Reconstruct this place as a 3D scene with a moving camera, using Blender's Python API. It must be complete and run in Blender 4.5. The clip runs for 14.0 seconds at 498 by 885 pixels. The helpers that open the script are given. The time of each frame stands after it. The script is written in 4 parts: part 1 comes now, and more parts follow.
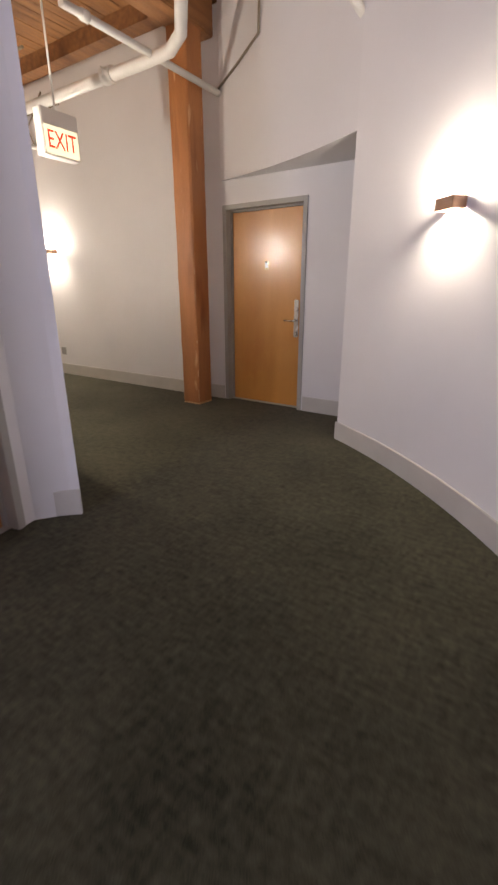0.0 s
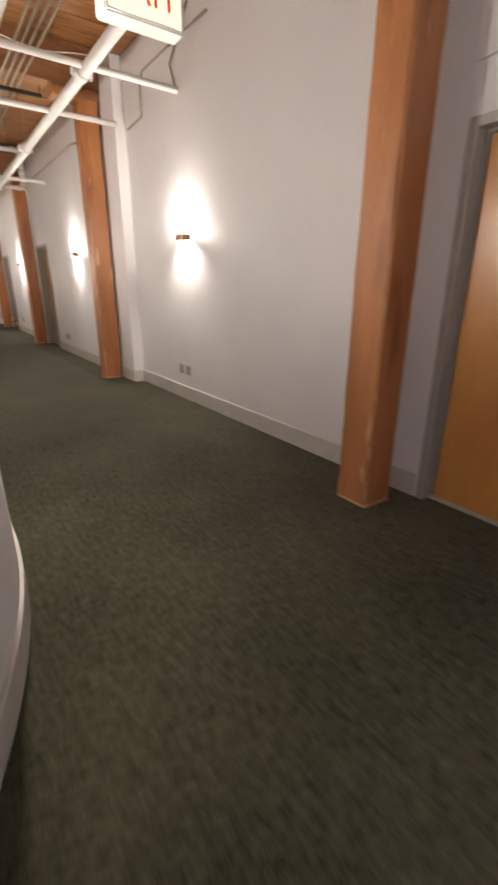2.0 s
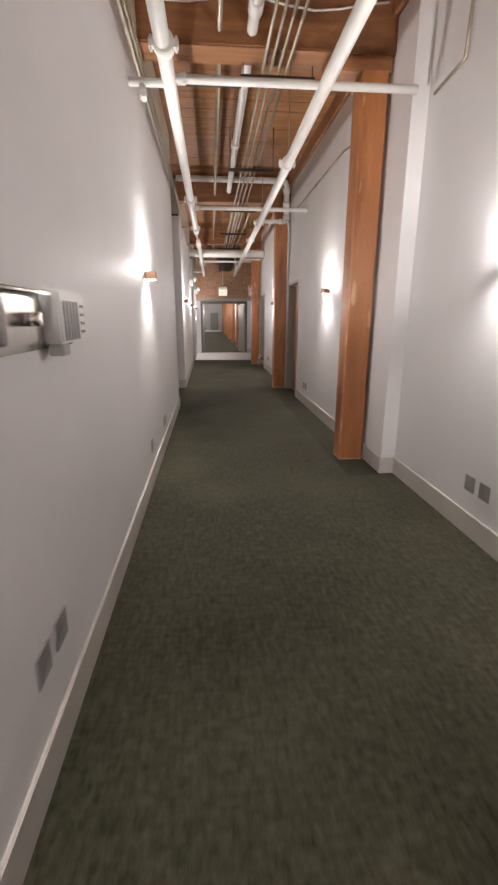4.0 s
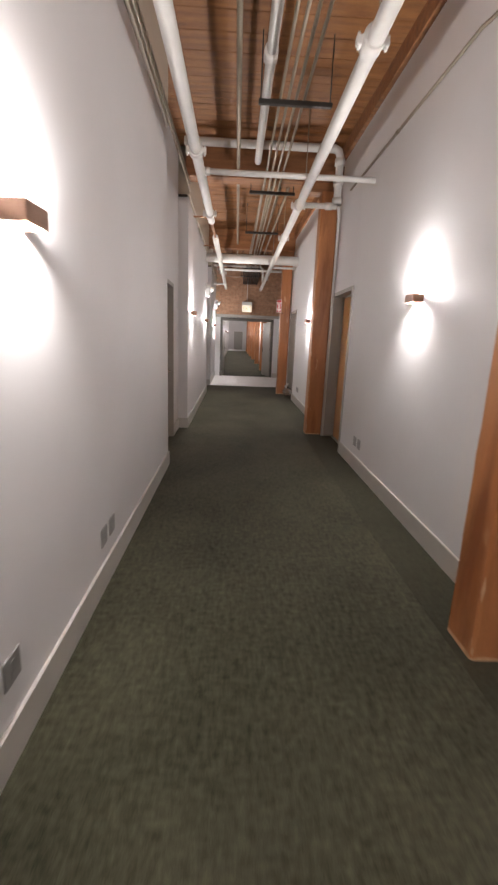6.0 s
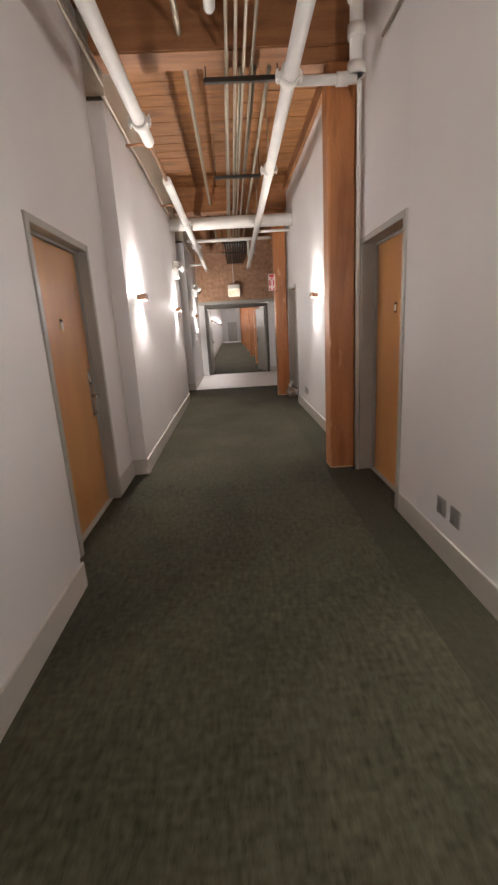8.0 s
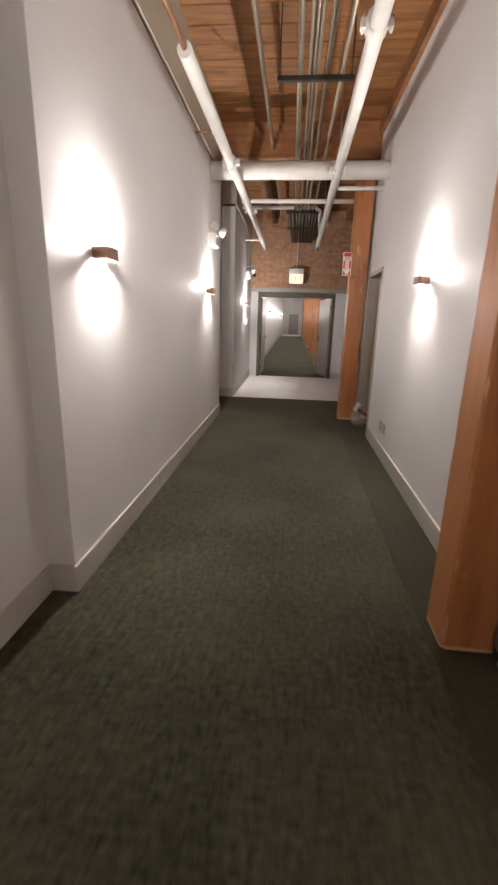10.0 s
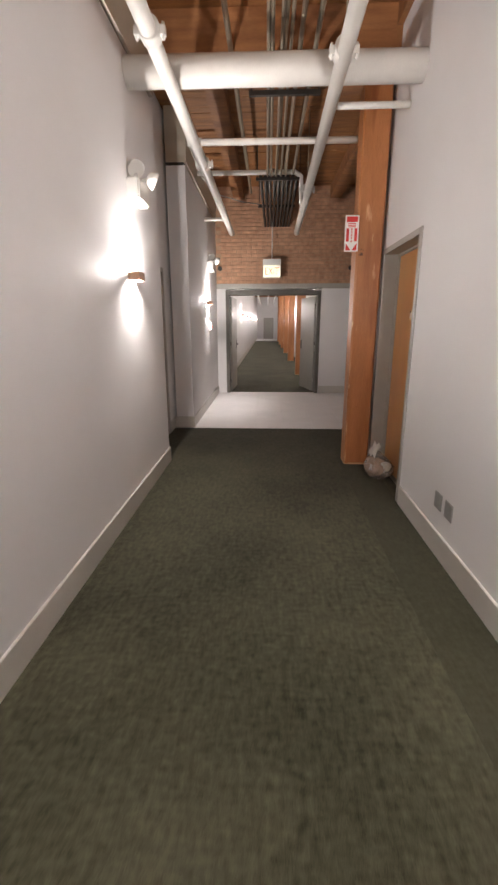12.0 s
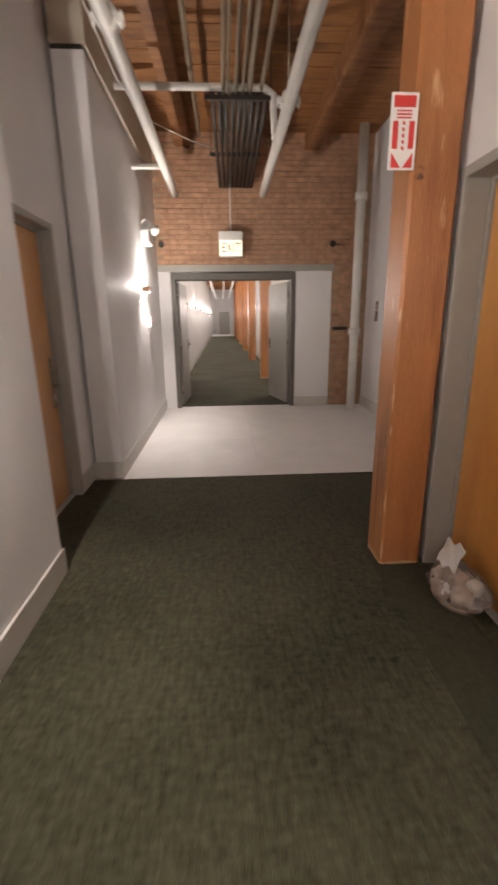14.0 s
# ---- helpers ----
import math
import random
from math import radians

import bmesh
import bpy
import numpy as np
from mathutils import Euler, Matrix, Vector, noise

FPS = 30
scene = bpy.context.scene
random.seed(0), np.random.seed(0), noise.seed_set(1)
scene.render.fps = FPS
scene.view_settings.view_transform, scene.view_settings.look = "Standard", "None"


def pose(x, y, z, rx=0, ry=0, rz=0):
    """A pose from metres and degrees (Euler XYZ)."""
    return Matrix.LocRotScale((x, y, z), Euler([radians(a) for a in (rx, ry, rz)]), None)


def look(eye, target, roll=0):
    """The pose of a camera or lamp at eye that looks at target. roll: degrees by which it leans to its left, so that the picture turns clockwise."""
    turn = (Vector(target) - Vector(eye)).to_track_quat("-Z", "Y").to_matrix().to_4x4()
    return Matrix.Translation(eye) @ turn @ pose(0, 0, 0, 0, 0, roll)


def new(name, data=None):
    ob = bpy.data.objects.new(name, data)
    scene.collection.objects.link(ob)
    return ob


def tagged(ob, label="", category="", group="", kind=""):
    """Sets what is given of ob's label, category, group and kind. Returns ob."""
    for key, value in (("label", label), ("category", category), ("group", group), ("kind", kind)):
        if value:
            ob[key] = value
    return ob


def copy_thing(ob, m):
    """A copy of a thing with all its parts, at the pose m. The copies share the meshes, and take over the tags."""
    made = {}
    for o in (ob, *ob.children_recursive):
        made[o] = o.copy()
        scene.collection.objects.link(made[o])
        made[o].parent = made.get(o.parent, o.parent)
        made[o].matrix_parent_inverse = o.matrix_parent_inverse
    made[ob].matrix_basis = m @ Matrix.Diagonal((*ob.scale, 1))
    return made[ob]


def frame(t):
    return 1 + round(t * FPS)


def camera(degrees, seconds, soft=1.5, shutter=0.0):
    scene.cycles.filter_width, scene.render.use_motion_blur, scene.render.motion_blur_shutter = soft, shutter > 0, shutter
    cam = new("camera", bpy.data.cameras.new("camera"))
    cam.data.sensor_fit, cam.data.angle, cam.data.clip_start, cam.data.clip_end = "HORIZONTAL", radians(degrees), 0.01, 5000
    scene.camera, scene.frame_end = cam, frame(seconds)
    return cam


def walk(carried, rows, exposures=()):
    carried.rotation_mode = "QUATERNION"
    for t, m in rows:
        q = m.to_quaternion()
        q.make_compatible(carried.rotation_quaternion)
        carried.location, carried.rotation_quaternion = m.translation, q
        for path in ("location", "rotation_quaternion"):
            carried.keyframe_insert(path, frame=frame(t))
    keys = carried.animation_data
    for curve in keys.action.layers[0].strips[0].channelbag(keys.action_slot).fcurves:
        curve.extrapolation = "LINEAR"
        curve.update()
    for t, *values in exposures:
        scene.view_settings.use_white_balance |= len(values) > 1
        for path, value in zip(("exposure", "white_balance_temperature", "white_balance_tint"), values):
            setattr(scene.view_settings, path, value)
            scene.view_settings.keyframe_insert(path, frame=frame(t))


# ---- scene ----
cam = camera(59.2, 14.0, soft=2.5, shutter=0.4)
PATH = [
    (0, (4.308, -0.939, 1.302), (3.266, 0.636, 0.644), -0.1),
    (0.5, (3.902, -0.432, 1.285), (2.895, 1.175, 0.647), 2.2),
    (0.6, (3.834, -0.319, 1.269), (2.795, 1.274, 0.651), 1.5),
    (1, (3.496, 0.055, 1.318), (2.258, 1.488, 0.674), 3.8),
    (1.5, (3.089, 0.483, 1.342), (1.742, 1.805, 0.679), 7.1),
    (2, (2.61, 0.936, 1.358), (1.076, 2.028, 0.683), 0.3),
    (2.3, (2.273, 1.045, 1.445), (0.565, 1.888, 0.835), 2.8),
    (2.5, (2.051, 1.163, 1.433), (0.329, 1.952, 0.789), 3.0),
    (3, (1.534, 1.441, 1.416), (-0.247, 2.121, 0.813), -0.9),
    (3.5, (0.956, 1.574, 1.474), (-0.953, 1.8, 0.921), -0.9),
    (3.6, (0.845, 1.586, 1.48), (-1.068, 1.773, 0.926), 0.0),
    (5.8, (-2.018, 1.825, 1.502), (-3.95, 1.913, 0.995), -1.2),
    (6, (-2.284, 1.818, 1.495), (-4.227, 1.898, 1.028), 2.3),
    (6.5, (-2.947, 1.9, 1.494), (-4.883, 1.99, 1.0), -0.9),
    (7, (-3.59, 1.94, 1.466), (-5.524, 2.054, 0.967), -3.5),
    (9.5, (-6.769, 2.237, 1.502), (-8.692, 2.114, 0.967), 0.5),
    (10, (-7.351, 2.221, 1.515), (-9.268, 2.049, 0.971), 1.6),
    (10.5, (-7.962, 2.266, 1.472), (-9.883, 2.099, 0.941), -1.8),
    (11, (-8.58, 2.171, 1.461), (-10.501, 1.998, 0.932), 1.1),
    (11.5, (-9.149, 2.186, 1.452), (-11.08, 2.118, 0.934), -2.4),
    (12, (-9.711, 2.164, 1.486), (-11.64, 2.084, 0.964), -0.1),
    (12.5, (-10.225, 2.151, 1.491), (-12.151, 2.189, 0.953), 1.1),
    (13, (-10.809, 2.201, 1.447), (-12.735, 2.261, 0.911), -1.8),
    (13.5, (-11.409, 2.062, 1.465), (-13.335, 1.982, 0.932), 1.6),
    (14, (-11.967, 2.082, 1.481), (-13.888, 2.187, 0.935), -0.7),
]
walk(cam, [(t, look(eye, target, roll)) for t, eye, target, roll in PATH],
     [(0, 0.2, 7500, 10), (1.0, 0.3, 7200, 10), (1.5, 0.25, 7200, 10), (2.0, 0.15, 6900, 10), (2.6, -0.05, 6500, 10), (6.0, -0.1, 6300, 11), (7.0, 0.05, 6450, 10), (9.5, -0.05, 6550, 10),
      (11.0, 0.0, 6400, 10), (11.6, -0.05, 6450, 10), (12.0, 0.1, 6500, 11), (12.5, 0.22, 6550, 11), (13.0, 0.15, 6600, 11), (13.5, 0.1, 6650, 11), (14.0, 0.25, 6800, 11)])


# ---- world, lights, exposure ----
world = bpy.data.worlds.new("world")
scene.world = world
world.use_nodes = True
sky_nodes = world.node_tree.nodes
sky = sky_nodes.new("ShaderNodeTexSky")
sky.sky_type, sky.sun_disc = "NISHITA", False
sky.sun_elevation, sky.sun_rotation = radians(25), radians(200)
sky_nodes["Background"].inputs["Strength"].default_value = 0.08
world.node_tree.links.new(sky.outputs["Color"], sky_nodes["Background"].inputs["Color"])

UP_WATTS, DOWN_WATTS = 50.0, 84.0
LAMP_COLOUR = (1.0, 0.93, 0.88)


def area_lamp(name, watts, sx, sy, m, colour=LAMP_COLOUR, spread=180):
    data = bpy.data.lights.new(name, "AREA")
    data.shape, data.size, data.size_y, data.energy, data.color = "RECTANGLE", sx, sy, watts, colour
    data.spread = radians(spread)
    ob = new(name, data)
    ob.matrix_world = m
    return ob


# daylight from the window round the bend
area_lamp("daylight", 115, 0.8, 1.5, look((2.8, -4.7, 2.0), (4.7, 0.6, 0.4)), (0.66, 0.70, 1.0))


# ---- materials ----
def material(name, colour, rough=0.6, metal=0.0, vary=0.12, scale=6.0, stretch=(1, 1, 1), bump=0.1, fine=120.0, second=None, detail=5.0, coat=0.0, specular=0.5, scuff=None):
    """Noise-varied surface: broad stains and fine grain in the colour, fine grain in the relief."""
    m = bpy.data.materials.new(name)
    m.use_nodes = True
    n, link = m.node_tree.nodes, m.node_tree.links.new
    b = n["Principled BSDF"]
    b.inputs["Roughness"].default_value, b.inputs["Metallic"].default_value = rough, metal
    b.inputs["Coat Weight"].default_value, b.inputs["Coat Roughness"].default_value = coat, 0.24
    b.inputs["Specular IOR Level"].default_value = specular
    co = n.new("ShaderNodeNewGeometry")
    mp = n.new("ShaderNodeMapping")
    mp.inputs["Scale"].default_value = stretch
    link(co.outputs["Position"], mp.inputs["Vector"])
    broad, grain = n.new("ShaderNodeTexNoise"), n.new("ShaderNodeTexNoise")
    broad.inputs["Scale"].default_value, broad.inputs["Detail"].default_value = scale, detail
    grain.inputs["Scale"].default_value, grain.inputs["Detail"].default_value = fine, 3.0
    link(mp.outputs["Vector"], broad.inputs["Vector"])
    link(mp.outputs["Vector"], grain.inputs["Vector"])
    add = n.new("ShaderNodeMath")
    add.operation = "MULTIPLY_ADD"
    add.inputs[1].default_value = 0.35
    link(grain.outputs["Fac"], add.inputs[0])
    link(broad.outputs["Fac"], add.inputs[2])
    info = n.new("ShaderNodeObjectInfo")
    ramp = n.new("ShaderNodeValToRGB")
    lo = [max(c * (1 - vary), 0) for c in colour]
    hi = second or [min(c * (1 + vary), 1) for c in colour]
    ramp.color_ramp.elements[0].position, ramp.color_ramp.elements[1].position = 0.45, 0.92
    ramp.color_ramp.elements[0].color, ramp.color_ramp.elements[1].color = (*lo, 1), (*hi, 1)
    link(add.outputs[0], ramp.inputs["Fac"])
    hsv = n.new("ShaderNodeHueSaturation")
    rnd = n.new("ShaderNodeMapRange")
    rnd.inputs["To Min"].default_value, rnd.inputs["To Max"].default_value = 1 - vary * 0.35, 1 + vary * 0.35
    link(info.outputs["Random"], rnd.inputs["Value"])
    link(rnd.outputs["Result"], hsv.inputs["Value"])
    link(ramp.outputs["Color"], hsv.inputs["Color"])
    tone = hsv.outputs["Color"]
    for worn, size, pull, low, high in scuff or ():
        rub, at, cut, lay = n.new("ShaderNodeTexNoise"), n.new("ShaderNodeMapping"), n.new("ShaderNodeMapRange"), n.new("ShaderNodeMix")
        at.inputs["Scale"].default_value = pull
        link(co.outputs["Position"], at.inputs["Vector"])
        link(at.outputs["Vector"], rub.inputs["Vector"])
        rub.inputs["Scale"].default_value, rub.inputs["Detail"].default_value = size, 6.0
        cut.inputs["From Min"].default_value, cut.inputs["From Max"].default_value = low, high
        link(rub.outputs["Fac"], cut.inputs["Value"])
        lay.data_type = "RGBA"
        lay.inputs[7].default_value = (*worn, 1)
        link(cut.outputs["Result"], lay.inputs[0])
        link(tone, lay.inputs[6])
        tone = lay.outputs[2]
    link(tone, b.inputs["Base Color"])
    rr = n.new("ShaderNodeMapRange")
    rr.inputs["To Min"].default_value, rr.inputs["To Max"].default_value = max(rough - 0.1, 0.03), min(rough + 0.1, 1)
    link(broad.outputs["Fac"], rr.inputs["Value"])
    link(rr.outputs["Result"], b.inputs["Roughness"])
    bp = n.new("ShaderNodeBump")
    bp.inputs["Strength"].default_value, bp.inputs["Distance"].default_value = bump, 0.01
    link(grain.outputs["Fac"], bp.inputs["Height"])
    link(bp.outputs["Normal"], b.inputs["Normal"])
    return m


def glowing(name, colour, strength):
    m = bpy.data.materials.new(name)
    m.use_nodes = True
    b = m.node_tree.nodes["Principled BSDF"]
    b.inputs["Base Color"].default_value = (*colour, 1)
    b.inputs["Emission Color"].default_value = (*colour, 1)
    b.inputs["Emission Strength"].default_value = strength
    return m


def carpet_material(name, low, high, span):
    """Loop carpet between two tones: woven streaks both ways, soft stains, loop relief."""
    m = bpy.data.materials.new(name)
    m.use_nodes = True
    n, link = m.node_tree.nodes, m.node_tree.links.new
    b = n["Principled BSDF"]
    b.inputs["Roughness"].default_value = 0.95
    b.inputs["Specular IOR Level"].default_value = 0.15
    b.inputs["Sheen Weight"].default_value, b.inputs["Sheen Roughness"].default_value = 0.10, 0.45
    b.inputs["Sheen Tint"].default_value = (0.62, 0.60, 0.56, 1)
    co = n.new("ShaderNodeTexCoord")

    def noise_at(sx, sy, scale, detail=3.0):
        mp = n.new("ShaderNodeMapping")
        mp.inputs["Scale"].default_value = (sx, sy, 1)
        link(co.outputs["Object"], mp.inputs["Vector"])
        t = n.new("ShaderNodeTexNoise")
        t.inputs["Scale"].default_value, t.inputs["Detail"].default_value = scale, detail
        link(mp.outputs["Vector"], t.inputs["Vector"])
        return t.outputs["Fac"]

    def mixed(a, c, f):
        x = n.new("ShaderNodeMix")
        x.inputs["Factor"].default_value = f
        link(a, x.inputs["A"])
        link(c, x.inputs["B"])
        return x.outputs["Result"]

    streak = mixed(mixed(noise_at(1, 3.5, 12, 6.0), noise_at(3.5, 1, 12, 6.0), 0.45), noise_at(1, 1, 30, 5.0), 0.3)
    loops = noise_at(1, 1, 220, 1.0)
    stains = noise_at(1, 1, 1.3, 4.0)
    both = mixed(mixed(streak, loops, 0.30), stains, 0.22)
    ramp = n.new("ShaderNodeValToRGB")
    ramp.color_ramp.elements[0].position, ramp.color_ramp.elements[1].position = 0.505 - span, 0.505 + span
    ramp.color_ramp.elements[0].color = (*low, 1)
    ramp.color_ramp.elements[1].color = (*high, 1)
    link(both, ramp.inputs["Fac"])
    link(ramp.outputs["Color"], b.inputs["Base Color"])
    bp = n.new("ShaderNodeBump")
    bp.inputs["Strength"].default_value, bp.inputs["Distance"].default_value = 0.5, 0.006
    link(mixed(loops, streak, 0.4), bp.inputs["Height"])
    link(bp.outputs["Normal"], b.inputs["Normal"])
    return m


PAINT = material("white_wall_paint", (0.742, 0.728, 0.727), 0.62, vary=0.04, scale=1.1, bump=0.06, fine=260, specular=0.3)
BEIGE = material("beige_paint", (0.52, 0.46, 0.37), 0.6, vary=0.08, scale=2, bump=0.05)
BASE = material("grey_baseboard_paint", (0.53, 0.505, 0.465), 0.42, vary=0.07, scale=4, bump=0.05)
FRAME = material("grey_metal_frame_paint", (0.36, 0.345, 0.315), 0.42, vary=0.06, scale=5, bump=0.04)
DARKFRAME = material("dark_grey_frame_paint", (0.125, 0.115, 0.10), 0.6, vary=0.1)
MAPLE = material("varnished_maple_veneer", (0.57, 0.245, 0.056), 0.34, vary=0.10, scale=2.0, stretch=(2.5, 2.5, 0.3), bump=0.02, fine=90, second=(0.63, 0.29, 0.072), coat=0.9, scuff=(((0.46, 0.17, 0.035), 1.6, (1.2, 1.2, 0.5), 0.52, 0.72),))
TIMBER = material("reddish_timber", (0.38, 0.14, 0.045), 0.45, vary=0.18, scale=1.6, stretch=(3.2, 3.2, 0.5), bump=0.3, fine=45, second=(0.50, 0.205, 0.075), scuff=(((0.24, 0.075, 0.022), 3.0, (2.5, 2.5, 0.35), 0.56, 0.74), ((0.66, 0.40, 0.22), 4.5, (2.2, 2.2, 0.5), 0.66, 0.74), ((0.09, 0.035, 0.015), 7.0, (1, 1, 0.8), 0.74, 0.78)))
BEAMWOOD = material("timber_beam", (0.28, 0.115, 0.042), 0.65, vary=0.3, scale=3.0, stretch=(5, 0.5, 5), bump=0.35, fine=40, second=(0.40, 0.18, 0.07), scuff=(((0.11, 0.04, 0.015), 2.0, (1.2, 0.6, 1.2), 0.56, 0.76),))
DECK = material("deck_boards", (0.215, 0.084, 0.024), 0.65, vary=0.26, scale=3.4, stretch=(5, 0.6, 3), bump=0.3, fine=40, second=(0.335, 0.146, 0.047), scuff=(((0.09, 0.034, 0.012), 1.3, (2.2, 0.8, 1), 0.60, 0.74),))
PIPE = material("white_pipe_paint", (0.72, 0.70, 0.66), 0.42, vary=0.08, scale=5, bump=0.06)
CONDUIT = material("galvanised_conduit", (0.31, 0.265, 0.20), 0.4, metal=0.6, vary=0.2, scale=4, bump=0.05)
COPPER = material("copper_pipe", (0.55, 0.30, 0.18), 0.3, metal=1.0, vary=0.2)
DARKMETAL = material("dark_strut_metal", (0.05, 0.045, 0.04), 0.5, metal=0.5, vary=0.2)
STEEL = material("brushed_steel", (0.62, 0.60, 0.57), 0.25, metal=1.0, vary=0.08, scale=8, bump=0.03)
BRICK = material("orange_brown_brick", (0.43, 0.225, 0.135), 0.85, vary=0.24, scale=9, bump=0.4, fine=90, second=(0.56, 0.335, 0.21))
MORTAR = material("mortar", (0.40, 0.27, 0.18), 0.95, vary=0.2, scale=10, bump=0.4)
TILE = material("pale_floor_tile", (0.74, 0.715, 0.71), 0.6, vary=0.05, scale=3, bump=0.02)
GROUT = material("tile_grout", (0.52, 0.50, 0.48), 0.9, vary=0.1)
CARPET = carpet_material("carpet", (0.0150, 0.0144, 0.0078), (0.0800, 0.0757, 0.0480), 0.11)
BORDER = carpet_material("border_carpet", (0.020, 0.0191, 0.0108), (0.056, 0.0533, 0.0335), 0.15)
SHADE = material("tan_metal_shade", (0.30, 0.17, 0.11), 0.4, metal=0.3, vary=0.1)
PLASTIC = material("white_plastic", (0.74, 0.73, 0.70), 0.4, vary=0.03, bump=0.02)
PLATE = material("grey_outlet_plate", (0.34, 0.33, 0.32), 0.4, metal=0.3, vary=0.05, bump=0.02)
DARK = material("black_plastic", (0.02, 0.02, 0.02), 0.5, vary=0.1)
RED = material("red_sign_ink", (0.62, 0.035, 0.03), 0.5, vary=0.05)
BRASS = material("brass", (0.65, 0.48, 0.22), 0.28, metal=1.0, vary=0.1)
PAPER = material("white_paper", (0.78, 0.76, 0.73), 0.8, vary=0.05)
RAWWOOD = material("bare_worn_wood", (0.55, 0.32, 0.17), 0.7, vary=0.2, scale=8, stretch=(3, 3, 0.8), bump=0.2, fine=60, second=(0.66, 0.43, 0.26))
BREAD = material("packed_rubbish", (0.50, 0.36, 0.27), 0.8, vary=0.35, scale=12)
BULB = glowing("lamp_glow", (1.0, 0.9, 0.78), 14.0)
EXITFACE = glowing("exit_face_glow", (1.0, 0.94, 0.70), 0.85)
EXITRED = glowing("exit_letter_glow", (0.75, 0.05, 0.02), 0.5)

BAG = bpy.data.materials.new("clear_plastic_film")
BAG.use_nodes = True
bag_shader = BAG.node_tree.nodes["Principled BSDF"]
bag_shader.inputs["Base Color"].default_value = (0.95, 0.93, 0.9, 1)
bag_shader.inputs["Roughness"].default_value = 0.07
bag_shader.inputs["Transmission Weight"].default_value = 0.85
bag_shader.inputs["IOR"].default_value = 1.3


# ---- mesh helpers ----
def finish(name, bm, mat, parent=None, bevel=0.0, smooth=False):
    bmesh.ops.recalc_face_normals(bm, faces=bm.faces)
    if bevel:
        bmesh.ops.bevel(bm, geom=[e for e in bm.edges if len(e.link_faces) == 2 and e.calc_face_angle(0) > 0.6], offset=bevel, segments=2, affect="EDGES", clamp_overlap=True)
    if smooth:
        for f in bm.faces:
            f.smooth = True
    me = bpy.data.meshes.new(name)
    bm.to_mesh(me)
    bm.free()
    me.materials.append(mat)
    ob = new(name, me)
    if parent:
        ob.parent = parent
    return ob


def add_box(bm, x0, x1, y0, y1, z0, z1):
    v = [bm.verts.new((x, y, z)) for x in (x0, x1) for y in (y0, y1) for z in (z0, z1)]
    for f in ((0, 1, 3, 2), (4, 6, 7, 5), (0, 4, 5, 1), (2, 3, 7, 6), (0, 2, 6, 4), (1, 5, 7, 3)):
        bm.faces.new([v[i] for i in f])
    return v


def box(name, x0, x1, y0, y1, z0, z1, mat, parent=None, bevel=0.0):
    bm = bmesh.new()
    add_box(bm, x0, x1, y0, y1, z0, z1)
    return finish(name, bm, mat, parent, bevel)


def add_strip(bm, front, back, z0, z1):
    """A standing slab between two lines of plan points, from z0 to z1."""
    k = len(front)
    rows = [[bm.verts.new((p[0], p[1], z)) for p in line] for line in (front, back) for z in (z0, z1)]
    fl, fh, bl, bh = rows
    for i in range(k - 1):
        bm.faces.new((fl[i], fl[i + 1], fh[i + 1], fh[i]))
        bm.faces.new((bl[i + 1], bl[i], bh[i], bh[i + 1]))
        bm.faces.new((fh[i], fh[i + 1], bh[i + 1], bh[i]))
        bm.faces.new((fl[i + 1], fl[i], bl[i], bl[i + 1]))
    bm.faces.new((fl[0], fh[0], bh[0], bl[0]))
    bm.faces.new((fl[-1], bl[-1], bh[-1], fh[-1]))


def strip(name, front, back, z0, z1, mat, parent=None, smooth=False):
    bm = bmesh.new()
    add_strip(bm, front, back, z0, z1)
    return finish(name, bm, mat, parent)


def add_tube(bm, points, r, segs=14):
    """A round pipe along a line of points, mitred at its bends, with closed ends."""
    pts = [Vector(p) for p in points]
    rings = []
    side = None
    for i, p in enumerate(pts):
        a = (pts[i] - pts[i - 1]).normalized() if i else None
        c = (pts[i + 1] - pts[i]).normalized() if i + 1 < len(pts) else None
        d = ((a or c) + (c or a)).normalized()
        if side is None:
            side = d.orthogonal().normalized()
        side = (side - d * side.dot(d)).normalized()
        other = d.cross(side)
        rings.append([bm.verts.new(p + r * (math.cos(q) * side + math.sin(q) * other)) for q in [2 * math.pi * j / segs for j in range(segs)]])
    for a, c in zip(rings, rings[1:]):
        for j in range(segs):
            f = bm.faces.new((a[j], a[(j + 1) % segs], c[(j + 1) % segs], c[j]))
            f.smooth = True
    bm.faces.new(rings[0])
    bm.faces.new(rings[-1])


def pipe(name, points, r, mat, label, category="pipe", collars=(), segs=14, parent=None, group=""):
    bm = bmesh.new()
    add_tube(bm, points, r, segs)
    for p, d, w in collars:
        p, d = Vector(p), Vector(d).normalized()
        add_tube(bm, [p - d * w / 2, p + d * w / 2], r * 1.32, segs)
        if r > 0.05 and abs(d.x) > 0.9:
            for sgn in (-1, 1):
                y0, y1 = sorted((p.y + sgn * r * 1.2, p.y + sgn * r * 1.85))
                add_box(bm, p.x - 0.022, p.x + 0.022, y0, y1, p.z - 0.024, p.z + 0.024)
                add_tube(bm, [(p.x, p.y + sgn * r * 1.58, p.z - 0.045), (p.x, p.y + sgn * r * 1.58, p.z + 0.045)], 0.009, 8)
    ob = finish(name, bm, mat, parent)
    if not parent:
        tagged(ob, label, category, group)
    return ob


def holder(name, m, label, category, group="", kind=""):
    e = new(name)
    e.empty_display_size = 0.1
    e.matrix_world = m
    return tagged(e, label, category, group, kind)


